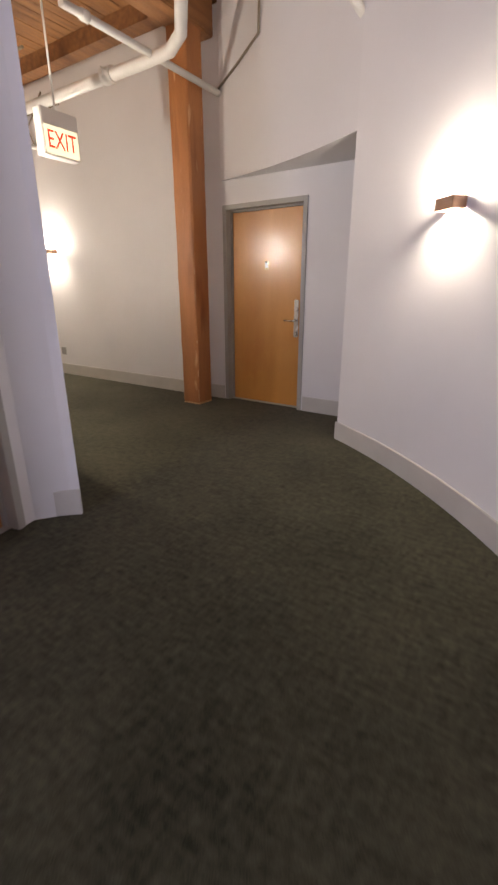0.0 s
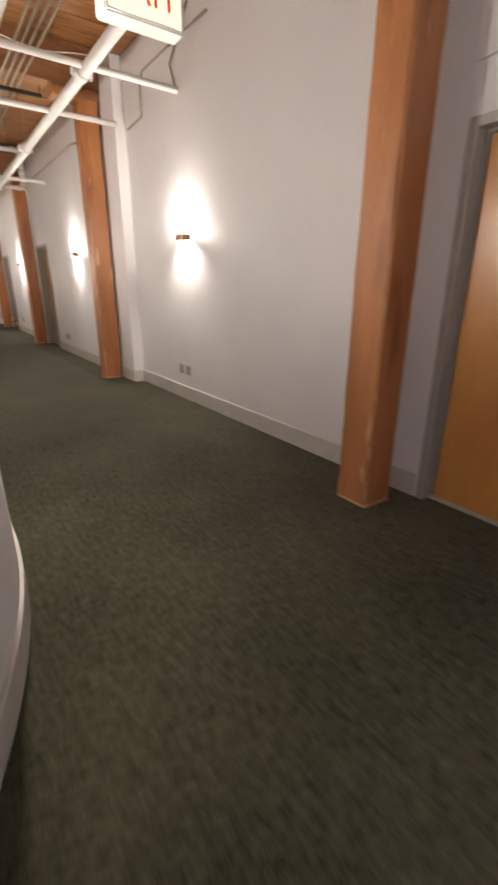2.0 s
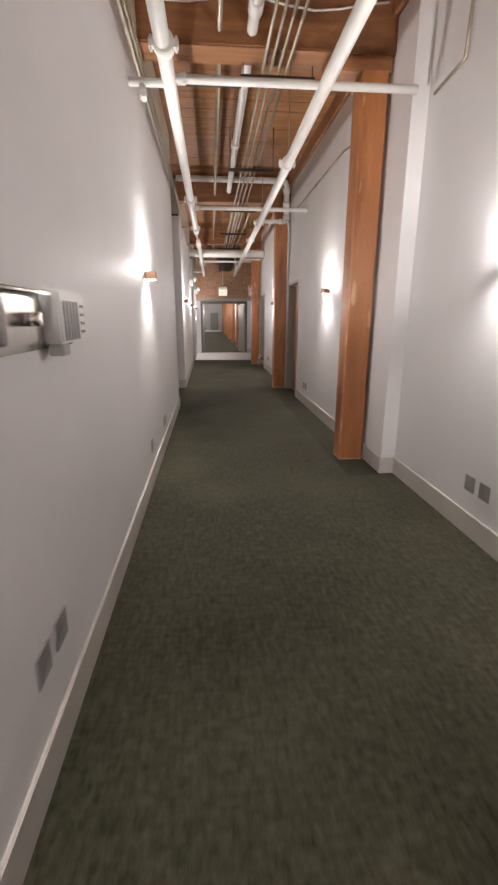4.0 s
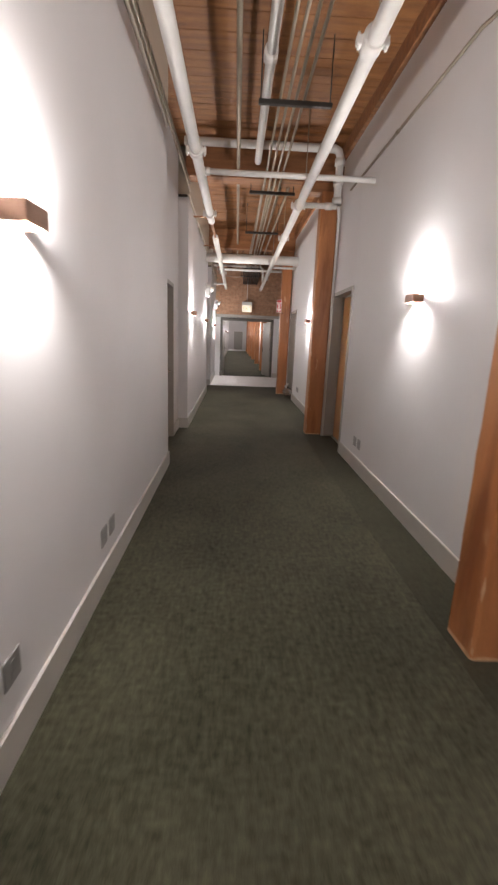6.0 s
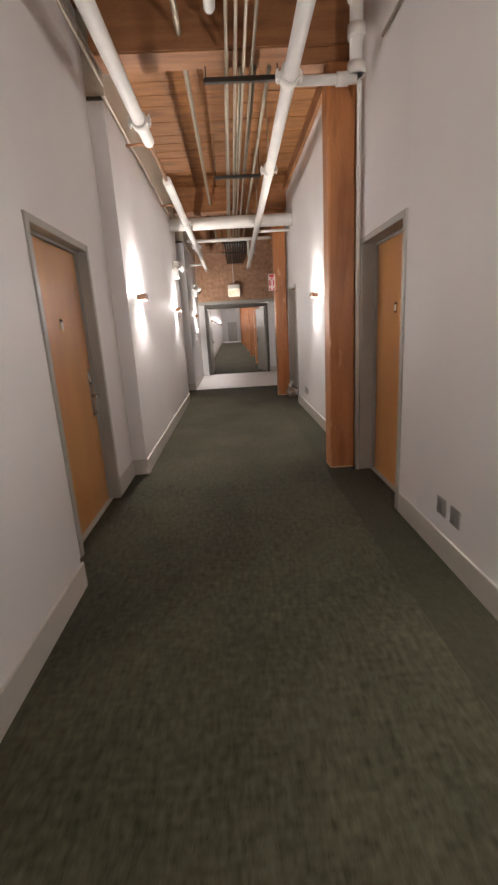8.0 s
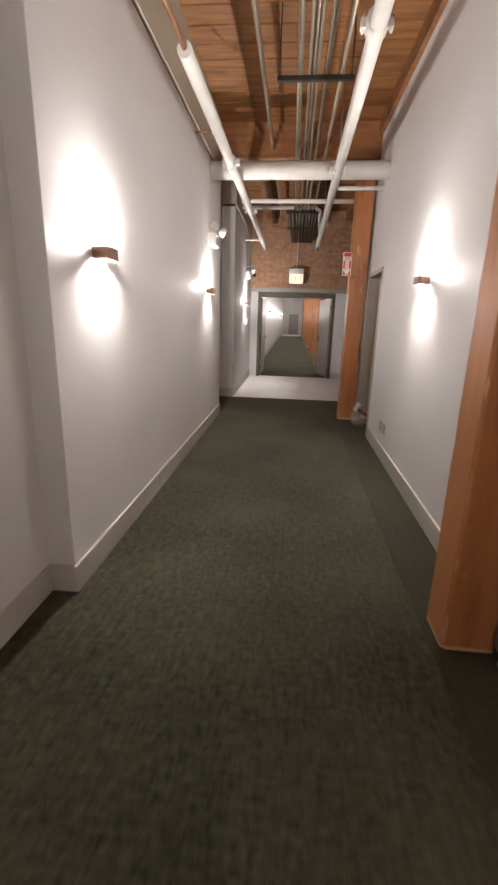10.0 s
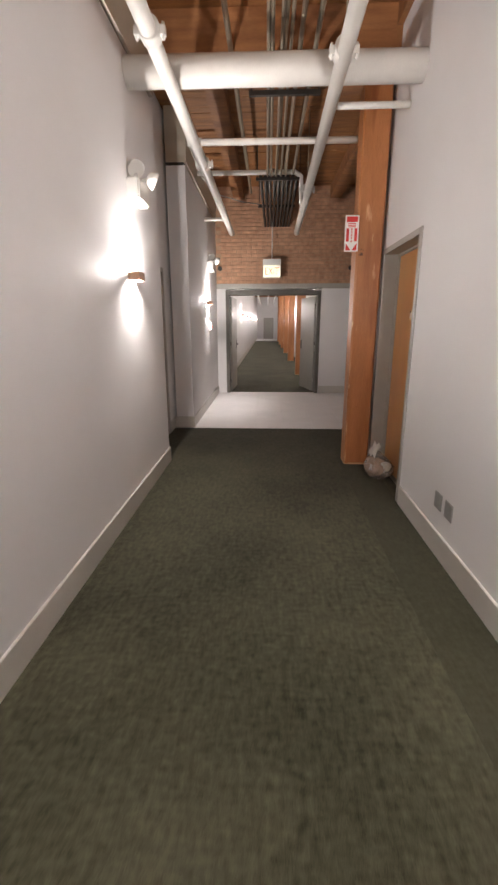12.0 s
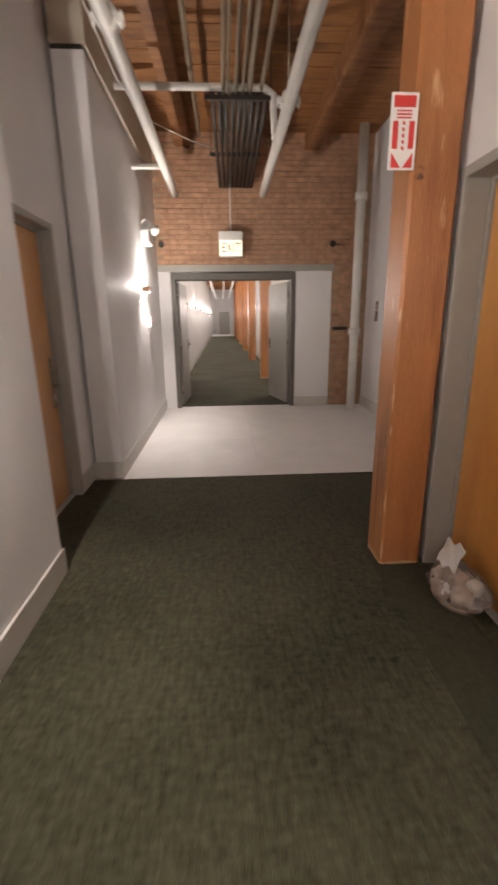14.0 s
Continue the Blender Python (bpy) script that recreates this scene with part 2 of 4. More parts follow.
def structure(ob, label="", category=""):
    return tagged(ob, label, category, kind="structure")


# ---- plan ----
YL, YR, YA = 1.08, 3.30, 3.44          # left wall, right wall, wall round the first door
TOP, DECK_Z = 3.95, 4.12
COLS = [0.98, -4.08, -9.21, -14.33]    # near faces of the timber columns
CX, CY, RI = 0.32, -1.94, 3.02         # the bend's inner wall


def circle_through(p, q, s):
    ax, ay, bx, by, cx, cy = *p, *q, *s
    d = 2 * (ax * (by - cy) + bx * (cy - ay) + cx * (ay - by))
    ux = ((ax * ax + ay * ay) * (by - cy) + (bx * bx + by * by) * (cy - ay) + (cx * cx + cy * cy) * (ay - by)) / d
    uy = ((ax * ax + ay * ay) * (cx - bx) + (bx * bx + by * by) * (ax - cx) + (cx * cx + cy * cy) * (bx - ax)) / d
    return ux, uy, math.hypot(ax - ux, ay - uy)


OX, OY, RO = circle_through((2.86, 2.71), (4.30, 1.42), (1.05, 3.43))


def arc(cx, cy, r, a0, a1, k=28):
    return [(cx + r * math.cos(radians(a0 + (a1 - a0) * i / k)), cy + r * math.sin(radians(a0 + (a1 - a0) * i / k))) for i in range(k + 1)]


def angle_of(x, y):
    return math.degrees(math.atan2(y - OY, x - OX))


TIP, LEFT_END = angle_of(2.86, 2.71), angle_of(1.05, 3.43)
inner = lambda a0, a1, d=0.0, k=24: arc(CX, CY, RI + d, a0, a1, k)
outer = lambda a0, a1, d=0.0, k=28: arc(OX, OY, RO + d, a0, a1, k)

# ---- floor, ceiling ----
floor = box("floor", -16.0, 9.0, -8.0, 5.2, -0.25, 0.0, CARPET)
structure(floor, "dark olive-grey woven carpet floor, slightly worn", "floor")
far_floor = box("floor_far", -62.0, -19.56, -0.5, 5.2, -0.25, -0.001, CARPET)
structure(far_floor, "dark olive-grey carpet floor beyond the doorway", "floor")
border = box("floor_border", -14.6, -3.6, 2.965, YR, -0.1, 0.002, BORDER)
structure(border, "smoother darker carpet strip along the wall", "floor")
slab = box("floor_lobby", -19.56, -16.0, 0.0, 5.2, -0.25, -0.006, GROUT)
structure(slab, "pale tiled lobby floor", "floor")


def plank_ceiling(name, x0, x1, y0, y1, z, width, label):
    rnd = random.Random(5)
    bm = bmesh.new()
    add_box(bm, x0, x1, y0, y1, z + 0.05, z + 0.3)
    x = x0
    while x < x1 - 0.02:
        w = min(width * rnd.uniform(0.94, 1.06), x1 - x)
        h = rnd.uniform(0.0, 0.008)
        add_box(bm, x + 0.003, x + w - 0.003, y0, y1, z + h, z + 0.052)
        x += w
    return structure(finish(name, bm, DECK), label, "ceiling")


plank_ceiling("ceiling", -19.5, 9.0, -8.0, 5.2, DECK_Z, 0.14, "orange-brown timber plank ceiling over exposed beams")
plank_ceiling("ceiling_far", -56.2, -19.8, -0.5, 5.2, DECK_Z, 0.28, "orange-brown timber plank ceiling of the far corridor")

# ---- walls ----
T = 0.25


def wall(name, front, back, z0, z1, label, mat=PAINT):
    return structure(strip(name, front, back, z0, z1, mat), label, "wall")


def line_wall(name, x0, x1, y, away, z0=0.0, z1=TOP, label="smooth white painted corridor wall", mat=PAINT):
    return wall(name, [(x0, y), (x1, y)], [(x0, y + away * T), (x1, y + away * T)], z0, z1, label, mat)


LW = 3.46
wall("wall_left_bend", inner(53.9, 90, 0, 90), inner(53.9, 90, -T, 90), 0, LW, "curved white painted wall at the bend")
line_wall("wall_left_1", CX, -7.28, YL, -1, 0, LW)
line_wall("wall_left_2", -9.42, -14.38, YL, -1, 0, LW)
line_wall("wall_left_3", -16.05, -19.45, YL, -1, 0, LW)
# bulkhead over the left wall
for front, back in ((inner(53.9, 90, 0.015, 90) + [(-7.28, YL + 0.015)], inner(53.9, 90, -T, 90) + [(-7.28, YL - T)]),
                    ([(-9.42, YL + 0.015), (-14.38, YL + 0.015)], [(-9.42, YL - T), (-14.38, YL - T)]),
                    ([(-16.05, YL + 0.015), (-19.45, YL + 0.015)], [(-16.05, YL - T), (-19.45, YL - T)])):
    structure(strip("bulkhead", front, back, LW + 0.035, DECK_Z + 0.01, BEIGE), "beige painted bulkhead above the wall", "wall")
    gap = [(f[0] * 0.88 + b[0] * 0.12, f[1] * 0.88 + b[1] * 0.12) for f, b in zip(front, back)]
    structure(strip("trim_left", gap, back, LW, LW + 0.035, DARKMETAL), "dark gap under the bulkhead", "trim")

# right wall
line_wall("wall_right_1", 1.05, -3.63, YA, 1)
line_wall("wall_right_2", -3.63, -8.07, YR, 1, label="white painted corridor wall, a step proud of the wall before it")
line_wall("wall_right_3", -9.17, -13.27, YR, 1)
line_wall("wall_right_4", -14.37, -14.62, YR, 1)
line_wall("wall_right_over_door_1", -8.07, -9.17, YR, 1, 2.18)
line_wall("wall_right_over_door_2", -13.27, -14.37, YR, 1, 2.18)
wall("wall_lobby_near", [(-14.62, 3.3), (-14.62, 4.45)], [(-14.37, 3.56), (-14.37, 4.45)], 0, DECK_Z, "white lobby wall")
line_wall("wall_lobby_side", -14.37, -19.45, 4.45, 1, 0, DECK_Z, "white painted lobby side wall")
structure(box("ledger", -14.6, 0.7, YR - 0.05, YR + 0.25, TOP, DECK_Z + 0.01, BEAMWOOD), "brown timber ledger along the ceiling", "beam")

# first door's wall and the curved wall over and beside it
line_wall("wall_first_door_left", 1.07, 1.05, YA, 1, 0, DECK_Z)
line_wall("wall_first_door_right", 3.35, 2.12, YA, 1, 0, 2.42)
line_wall("wall_first_door_over", 2.12, 1.07, YA, 1, 2.18, 2.42)
wall("wall_curved_over", outer(TIP, LEFT_END, 0, 60), outer(TIP, LEFT_END, 0.9, 60), 2.42, DECK_Z + 0.02, "curved white wall above the recessed door")
wall("wall_curved", outer(-42, TIP, 0, 160), outer(-42, TIP, 0.2, 160), 0, DECK_Z + 0.02, "curved white painted wall at the bend")
wall("wall_recess_side", [(2.90, 2.90), (3.35, 3.44)], [(3.0, 2.75), (3.6, 3.44)], 0, 2.42, "white side of the door recess")

# inner side past the bend's end: recess with a door, and on behind
P0 = (2.12, 0.51)
P1 = (1.94, 0.34)
chord = Vector((0.22, -0.975)).normalized()
P2 = (P1[0] + chord.x * 1.35, P1[1] + chord.y * 1.35)
away_v = Vector((-chord.y, chord.x))
if away_v.dot(Vector((CX - P1[0], CY - P1[1]))) < 0:
    away_v = -away_v
off = lambda p, d: (p[0] + away_v.x * d, p[1] + away_v.y * d)
along = lambda d: (P1[0] + chord.x * d, P1[1] + chord.y * d)
wall("wall_left_end", [P0, P1], [(1.80, 0.46), (1.70, 0.22)], 0, LW, "white end of the curved wall")
wall("wall_inner_recess_a", [P1, along(0.12)], [off(P1, T), off(along(0.12), T)], 0, DECK_Z, "white recess wall")
wall("wall_inner_recess_over", [along(0.12), along(1.2)], [off(along(0.12), T), off(along(1.2), T)], 2.18, DECK_Z, "white wall over the door")
wall("wall_inner_recess_b", [along(1.2), P2], [off(along(1.2), T), off(P2, T)], 0, DECK_Z, "white recess wall")
wall("wall_inner_behind", [P2, (2.3, -6.2)], [(P2[0] - T, P2[1]), (2.05, -6.2)], 0, DECK_Z, "white wall behind the bend")
structure(strip("bulkhead_left_end", [P0, P1], [(1.80, 0.46), (1.70, 0.22)], LW, DECK_Z, PAINT), "white wall end", "wall")
wall("wall_end_behind", [(1.5, -6.2), (7.5, -5.2)], [(1.5, -6.45), (7.5, -5.45)], 0, DECK_Z, "white wall closing the bend")
wall("wall_side_behind", [(7.5, -5.4), (7.5, -0.5)], [(7.75, -5.4), (7.75, -0.5)], 0, DECK_Z, "white wall closing the bend")


# left recesses with doors: back wall, returns
def left_recess(n, x0, x1, depth, door_x0, door_x1):
    yb = YL - depth
    line_wall("wall_recess_%d_a" % n, x0 + 0.3, door_x0, yb, -1, 0, DECK_Z, "white recess wall")
    line_wall("wall_recess_%d_b" % n, door_x1, x1 - 0.3, yb, -1, 0, DECK_Z, "white recess wall")
    line_wall("wall_recess_%d_over" % n, door_x0, door_x1, yb, -1, 2.18, DECK_Z, "white wall over the recessed door")


left_recess(1, -7.28, -9.42, 0.15, -7.66, -8.80)
left_recess(2, -14.38, -16.05, 0.28, -14.55, -15.68)


# ---- end wall with the opening to the far corridor ----
XE = -19.45
end = structure(box("wall_end", XE - 0.34, XE, 0.6, 1.27, 0, 2.20, PAINT), "white painted end wall beside the doorway", "wall")
structure(box("wall_end_panel", XE - 0.34, XE, 3.28, 3.87, 0, 2.20, PAINT), "white painted panel beside the doorway", "wall")
structure(box("wall_end_head", XE - 0.34, XE + 0.004, 0.6, 3.90, 2.20, 2.30, FRAME), "pale grey head above the doorway", "wall")
brick_wall = structure(box("wall_brick", XE - 0.34, XE - 0.012, 0.6, 4.7, 2.30, DECK_Z + 0.02, MORTAR), "old orange-brown brick end wall", "wall")
structure(box("wall_brick_side", XE - 0.34, XE - 0.012, 3.87, 4.7, 0.0, 2.30, MORTAR), "old orange-brown brick beside the doorway", "wall")
brick_side = bpy.data.objects["wall_brick_side"]

frame_e = bmesh.new()
for y0, y1, z0, z1 in ((1.27, 1.34, 0, 2.18), (3.21, 3.28, 0, 2.18), (1.34, 3.21, 2.08, 2.18)):
    add_box(frame_e, XE - 0.30, XE + 0.012, y0, y1, z0, z1)
structure(finish("doorway_frame", frame_e, DARKFRAME, bevel=0.004), "dark grey metal double-door frame", "door frame")


def lever_leaf(name, hinge, turn, width, flip, label):
    """A painted steel door leaf standing open, with a lever and a push plate."""
    e = holder(name, pose(hinge[0], hinge[1], 0, 0, 0, turn), label, "door", kind="structure")
    box("leaf", 0, width, -0.022, 0.022, 0.012, 2.06, FRAME, e, 0.003)
    bm = bmesh.new()
    for s in (-1, 1):
        add_tube(bm, [(width - 0.07, s * 0.02, 1.02), (width - 0.07, s * 0.06, 1.02)], 0.012, 10)
        add_tube(bm, [(width - 0.07, s * 0.06, 1.02), (width - 0.19, s * 0.06, 1.02)], 0.01, 10)
        add_box(bm, width - 0.10, width - 0.04, s * 0.022, s * 0.028, 0.92, 1.12)
    finish("handle", bm, DARK, e)
    box("push_bar", 0.10, width - 0.14, 0.03 * flip, 0.065 * flip, 0.98, 1.05, STEEL, e, 0.006)
    box("closer", 0.05, 0.32, 0.022 * flip, 0.075 * flip, 1.94, 2.0, STEEL, e, 0.006)
    bm = bmesh.new()
    for z in (0.25, 1.05, 1.85):
        add_tube(bm, [(0, 0.0, z - 0.05), (0, 0.0, z + 0.05)], 0.014, 8)
    finish("hinge", bm, STEEL, e)
    return e


lever_leaf("door_far_right", (XE - 0.27, 3.20), 194, 0.92, -1, "grey-white painted steel door standing open")
lever_leaf("door_far_left", (XE - 0.27, 1.35), 177, 0.92, 1, "grey painted steel door standing open")

# far corridor
XF = -56.0
line_wall("wall_far_left", XE - 0.34, XF, 1.10, -1, 0, DECK_Z, "white painted far corridor wall")
line_wall("wall_far_right", XE - 0.34, XF, 3.45, 1, 0, DECK_Z, "white painted far corridor wall")
structure(box("wall_far_end", XF - 0.2, XF, 0.5, 4.2, 0, DECK_Z, PAINT), "white painted wall at the far end of the corridor", "wall")
structure(box("floor_far_lobby", XF, XF + 5.0, 1.12, 3.43, -0.01, 0.004, TILE), "pale tiled floor at the far end", "floor")
far_door = holder("door_far_end", pose(XF + 0.02, 2.25, 0), "grey far door at the corridor's end", "door", kind="structure")
box("leaf", 0, 0.03, -0.5, 0.5, 0, 2.08, FRAME, far_door, 0.004)

# lobby wall fittings
call = holder("call_panel", pose(-18.86, 4.449, 1.55), "small steel call panel on the lobby wall", "panel")
box("plate", -0.06, 0.06, -0.012, 0.0, -0.14, 0.16, STEEL, call, 0.003)
box("button", -0.015, 0.015, -0.018, -0.01, -0.02, 0.02, DARK, call, 0.003)


# ---- baseboards ----
def baseboard(front, mid, h=0.165):
    bm = bmesh.new()
    add_strip(bm, front, mid, 0.0, h)
    return structure(finish("baseboard", bm, BASE, bevel=0.004), "beige-grey painted baseboard", "baseboard")


bt = 0.016
baseboard(inner(53.9, 90, bt, 90) + [(-7.28 - bt, YL + bt)], inner(53.9, 90, 0, 90) + [(-7.28 - bt, YL)])
baseboard([(-9.42 + bt, YL + bt), (-14.38 - bt, YL + bt)], [(-9.42 + bt, YL), (-14.38 - bt, YL)])
baseboard([(-16.05 + bt, YL + bt), (-19.45, YL + bt)], [(-16.05 + bt, YL), (-19.45, YL)])
baseboard([(-9.42 + bt, YL), (-9.42 + bt, YL - 0.15)], [(-9.42, YL), (-9.42, YL - 0.15)])
baseboard([(-16.05 + bt, YL), (-16.05 + bt, YL - 0.28)], [(-16.05, YL), (-16.05, YL - 0.28)])
baseboard([(-8.82, YL - 0.15 + bt), (-9.42, YL - 0.15 + bt)], [(-8.82, YL - 0.15), (-9.42, YL - 0.15)])
baseboard([(-15.70, YL - 0.28 + bt), (-16.05, YL - 0.28 + bt)], [(-15.70, YL - 0.28), (-16.05, YL - 0.28)])
baseboard([(1.05, YA - bt), (-3.63 + bt, YA - bt)], [(1.05, YA), (-3.63 + bt, YA)])
baseboard([(-3.63 + bt, YA), (-3.63 + bt, YR)], [(-3.63, YA), (-3.63, YR)])
baseboard([(-3.63 + bt, YR - bt), (-8.05, YR - bt)], [(-3.63 + bt, YR), (-8.05, YR)])
baseboard([(-9.19, YR - bt), (-13.25, YR - bt)], [(-9.19, YR), (-13.25, YR)])
baseboard([(3.2, YA - bt), (2.14, YA - bt)], [(3.2, YA), (2.14, YA)])
baseboard(outer(-42, TIP + 0.15, -bt, 160), outer(-42, TIP + 0.15, 0, 160))
baseboard([(P0[0] + 0.012, P0[1] - 0.012), (P1[0] + 0.012, P1[1] - 0.012)], [P0, P1])
baseboard([(-14.9, 4.45 - bt), (-19.45, 4.45 - bt)], [(-14.9, 4.45), (-19.45, 4.45)])
baseboard([(XE + bt, 3.29), (XE + bt, 3.87)], [(XE, 3.29), (XE, 3.87)])
baseboard([(XE - 0.35, 1.10 + bt), (XF, 1.10 + bt)], [(XE - 0.35, 1.10), (XF, 1.10)])
baseboard([(XE - 0.35, 3.45 - bt), (XF, 3.45 - bt)], [(XE - 0.35, 3.45), (XF, 3.45)])


# ---- timber columns and beams ----
def timber_post(name, m, wx, wy, h, mat, label, category):
    """A sawn square post, its faces slightly waved and its arrises chamfered."""
    rnd = random.Random(name + str(m.translation.x))
    bm = bmesh.new()
    c, k = 0.016, 26
    rings = []
    for i in range(k + 1):
        z = h * i / k
        ring = []
        for sx, sy in ((-1, -1), (1, -1), (1, 1), (-1, 1)):
            jx, jy = rnd.uniform(-0.001, 0.001), rnd.uniform(-0.001, 0.001)
            cc = c * rnd.uniform(0.75, 1.25)
            x, y = sx * wx / 2 + jx, sy * wy / 2 + jy
            first, second = ((x, y - sy * cc), (x - sx * cc, y))
            ring += [first, second] if sx * sy > 0 else [second, first]
        rings.append([bm.verts.new((x, y, z)) for x, y in ring])
    for a, b in zip(rings, rings[1:]):
        for j in range(8):
            bm.faces.new((a[j], a[(j + 1) % 8], b[(j + 1) % 8], b[j]))
    bm.faces.new(rings[0])
    bm.faces.new(rings[-1])
    ob = finish(name, bm, mat)
    ob.matrix_world = m
    # bare wood where the foot and the room-side arrises have been knocked
    bm = bmesh.new()
    rows = []
    for z, grow in ((0.0, 0.004), (0.010, 0.003), (0.016, 0.0015)):
        ring = []
        for i in range(40):
            q = 2 * math.pi * (i + 0.5) / 40
            k2 = 1 / max(abs(math.cos(q)) / (wx / 2), abs(math.sin(q)) / (wy / 2), (abs(math.cos(q)) + abs(math.sin(q))) / (wx - 0.012))
            ring.append(bm.verts.new((math.cos(q) * (k2 + grow), math.sin(q) * (k2 + grow), z * rnd.uniform(0.6, 1.5))))
        rows.append(ring)
    for a, b in zip(rows, rows[1:]):
        for j in range(40):
            bm.faces.new((a[j], a[(j + 1) % 40], b[(j + 1) % 40], b[j]))
    bm.faces.new(rows[0])
    bm.faces.new(rows[-1])
    finish("worn_foot", bm, RAWWOOD, ob)
    for sx in (-1, 1):
        bm = bmesh.new()
        z = 0.02
        while z < 1.5:
            long, wide = rnd.uniform(0.04, 0.22), rnd.uniform(0.006, 0.014)
            cx0, cy0 = sx * (wx / 2 - 0.006), -wy / 2 + 0.006
            v = [bm.verts.new(p) for p in ((cx0, cy0, z), (cx0 + sx * 0.004 - sx * wide, cy0 - 0.0055, z + long * 0.4), (cx0 + sx * 0.0055, cy0 - 0.004 + wide, z + long * 0.55), (cx0 + sx * 0.001, cy0 - 0.001, z + long))]
            bm.faces.new((v[0], v[1], v[2]))
            bm.faces.new((v[1], v[3], v[2]))
            bm.faces.new((v[0], v[2], v[3]))
            bm.faces.new((v[0], v[3], v[1]))
            z += long + rnd.uniform(0.05, 0.5)
        finish("splinter", bm, RAWWOOD, ob)
    return tagged(ob, label, category, "timber columns along the corridor")


W = 0.25
for cx in COLS:
    timber_post("timber_column", pose(cx - W / 2, 3.015 + W / 2, 0), W, W, 3.68, TIMBER, "reddish-brown sawn timber column with worn edges", "column")
    b = box("bolster", cx - W / 2 - 0.13, cx - W / 2 + 0.13, 2.72, 3.29, 3.56, 3.679, BEAMWOOD, None, 0.012) if cx < 0.5 else None
    if b:
        tagged(b, "timber bolster block at the column's head", "bolster")
    bm = bmesh.new()
    add_box(bm, cx - W - 0.02, cx + 0.02, YL - 0.02, 3.43, 3.68, DECK_Z + 0.004)
    tagged(finish("timber_beam", bm, BEAMWOOD, bevel=0.012), "heavy brown timber beam across the corridor", "beam", "timber beams under the ceiling")
for i in range(6):
    x = XE - 3.8 - 5.1 * i
    timber_post("timber_column", pose(x, 3.14, 0), W, W, 3.68, TIMBER, "reddish-brown sawn timber column in the far corridor", "column")
    tagged(box("timber_beam", x - W / 2 - 0.02, x + W / 2 + 0.02, 1.11, 3.44, 3.68, DECK_Z + 0.004, BEAMWOOD, None, 0.012), "heavy brown timber beam across the far corridor", "beam", "timber beams under the ceiling")
for y, r in ((1.5, 0.052), (2.7, 0.052), (2.2, 0.03)):
    pipe("far_main", [(XE - 0.30, y, 3.35), (XF - 0.05, y, 3.35)], r, PIPE, "white painted pipe along the far corridor", "pipe", group="pipes in the far corridor")
for yb, zb in ((1.45, 3.93), (3.38, 3.90)):
    bm = bmesh.new()
    add_box(bm, XE, COLS[3] - W - 0.02, yb, yb + 0.22, zb, DECK_Z + 0.004)
    tagged(finish("timber_joist", bm, BEAMWOOD, bevel=0.01), "brown timber joist running to the brick wall", "beam", "joists to the brick wall")


# ---- doors in frames ----
def framed_door(n, m, width, label, deep=0.15, handle_side=1):
    """A maple-veneer door in a grey pressed-metal frame; x runs along the wall, -y is out into the corridor."""
    e = holder("door_%d" % n, m, label, "door", kind="structure")
    f, h = 0.05, 2.18
    bm = bmesh.new()
    for x0, x1 in ((0, f), (width - f, width)):
        add_box(bm, x0, x1, -0.014, deep - 0.03, 0, h)
    add_box(bm, f, width - f, -0.014, deep - 0.03, h - f, h)
    finish("frame", bm, FRAME, e, 0.003)
    bm = bmesh.new()
    for x0, x1 in ((0, f + 0.016), (width - f - 0.016, width)):
        add_box(bm, x0, x1, deep - 0.028, deep + 0.07, 0, h)
    add_box(bm, f + 0.016, width - f - 0.016, deep - 0.028, deep + 0.07, h - f - 0.016, h)
    finish("stop", bm, FRAME, e, 0.003)
    box("leaf", f + 0.02, width - f - 0.02, deep - 0.012, deep + 0.034, 0.014, h - f - 0.02, MAPLE, e, 0.003)
    box("threshold", f, width - f, deep - 0.05, deep + 0.05, 0.002, 0.013, FRAME, e, 0.002)
    hx = width - f - 0.09 if handle_side > 0 else f + 0.09
    s = -1 if handle_side > 0 else 1
    y = deep - 0.012
    box("handle_plate", hx - 0.028, hx + 0.028, y - 0.008, y + 0.002, 0.80, 1.20, STEEL, e, 0.004)
    bm = bmesh.new()
    add_tube(bm, [(hx, y - 0.005, 0.98), (hx, y - 0.06, 0.98)], 0.012, 12)
    add_tube(bm, [(hx, y - 0.058, 0.98), (hx + s * 0.03, y - 0.066, 0.98), (hx + s * 0.12, y - 0.062, 0.98)], 0.0095, 12)
    finish("lever", bm, STEEL, e)
    bm = bmesh.new()
    add_tube(bm, [(hx, y, 1.10), (hx, y - 0.02, 1.10)], 0.022, 16)
    finish("lock_cylinder", bm, STEEL, e)
    box("number_plate", width / 2 - 0.027, width / 2 + 0.027, y - 0.005, y, 1.515, 1.60, BRASS, e, 0.003)
    box("number_card", width / 2 - 0.018, width / 2 + 0.018, y - 0.0075, y - 0.003, 1.532, 1.580, PAPER, e, 0.001)
    bm = bmesh.new()
    add_tube(bm, [(width / 2, y - 0.004, 1.588), (width / 2, y - 0.012, 1.588)], 0.008, 10)
    finish("viewer", bm, DARK, e)
    bm = bmesh.new()
    add_tube(bm, [(hx, y - 0.004, 0.84), (hx, y - 0.03, 0.84)], 0.018, 12)
    finish("turn_knob", bm, STEEL, e)
    return e


def facing(x, y, yaw):
    return pose(x, y, 0, 0, 0, yaw)


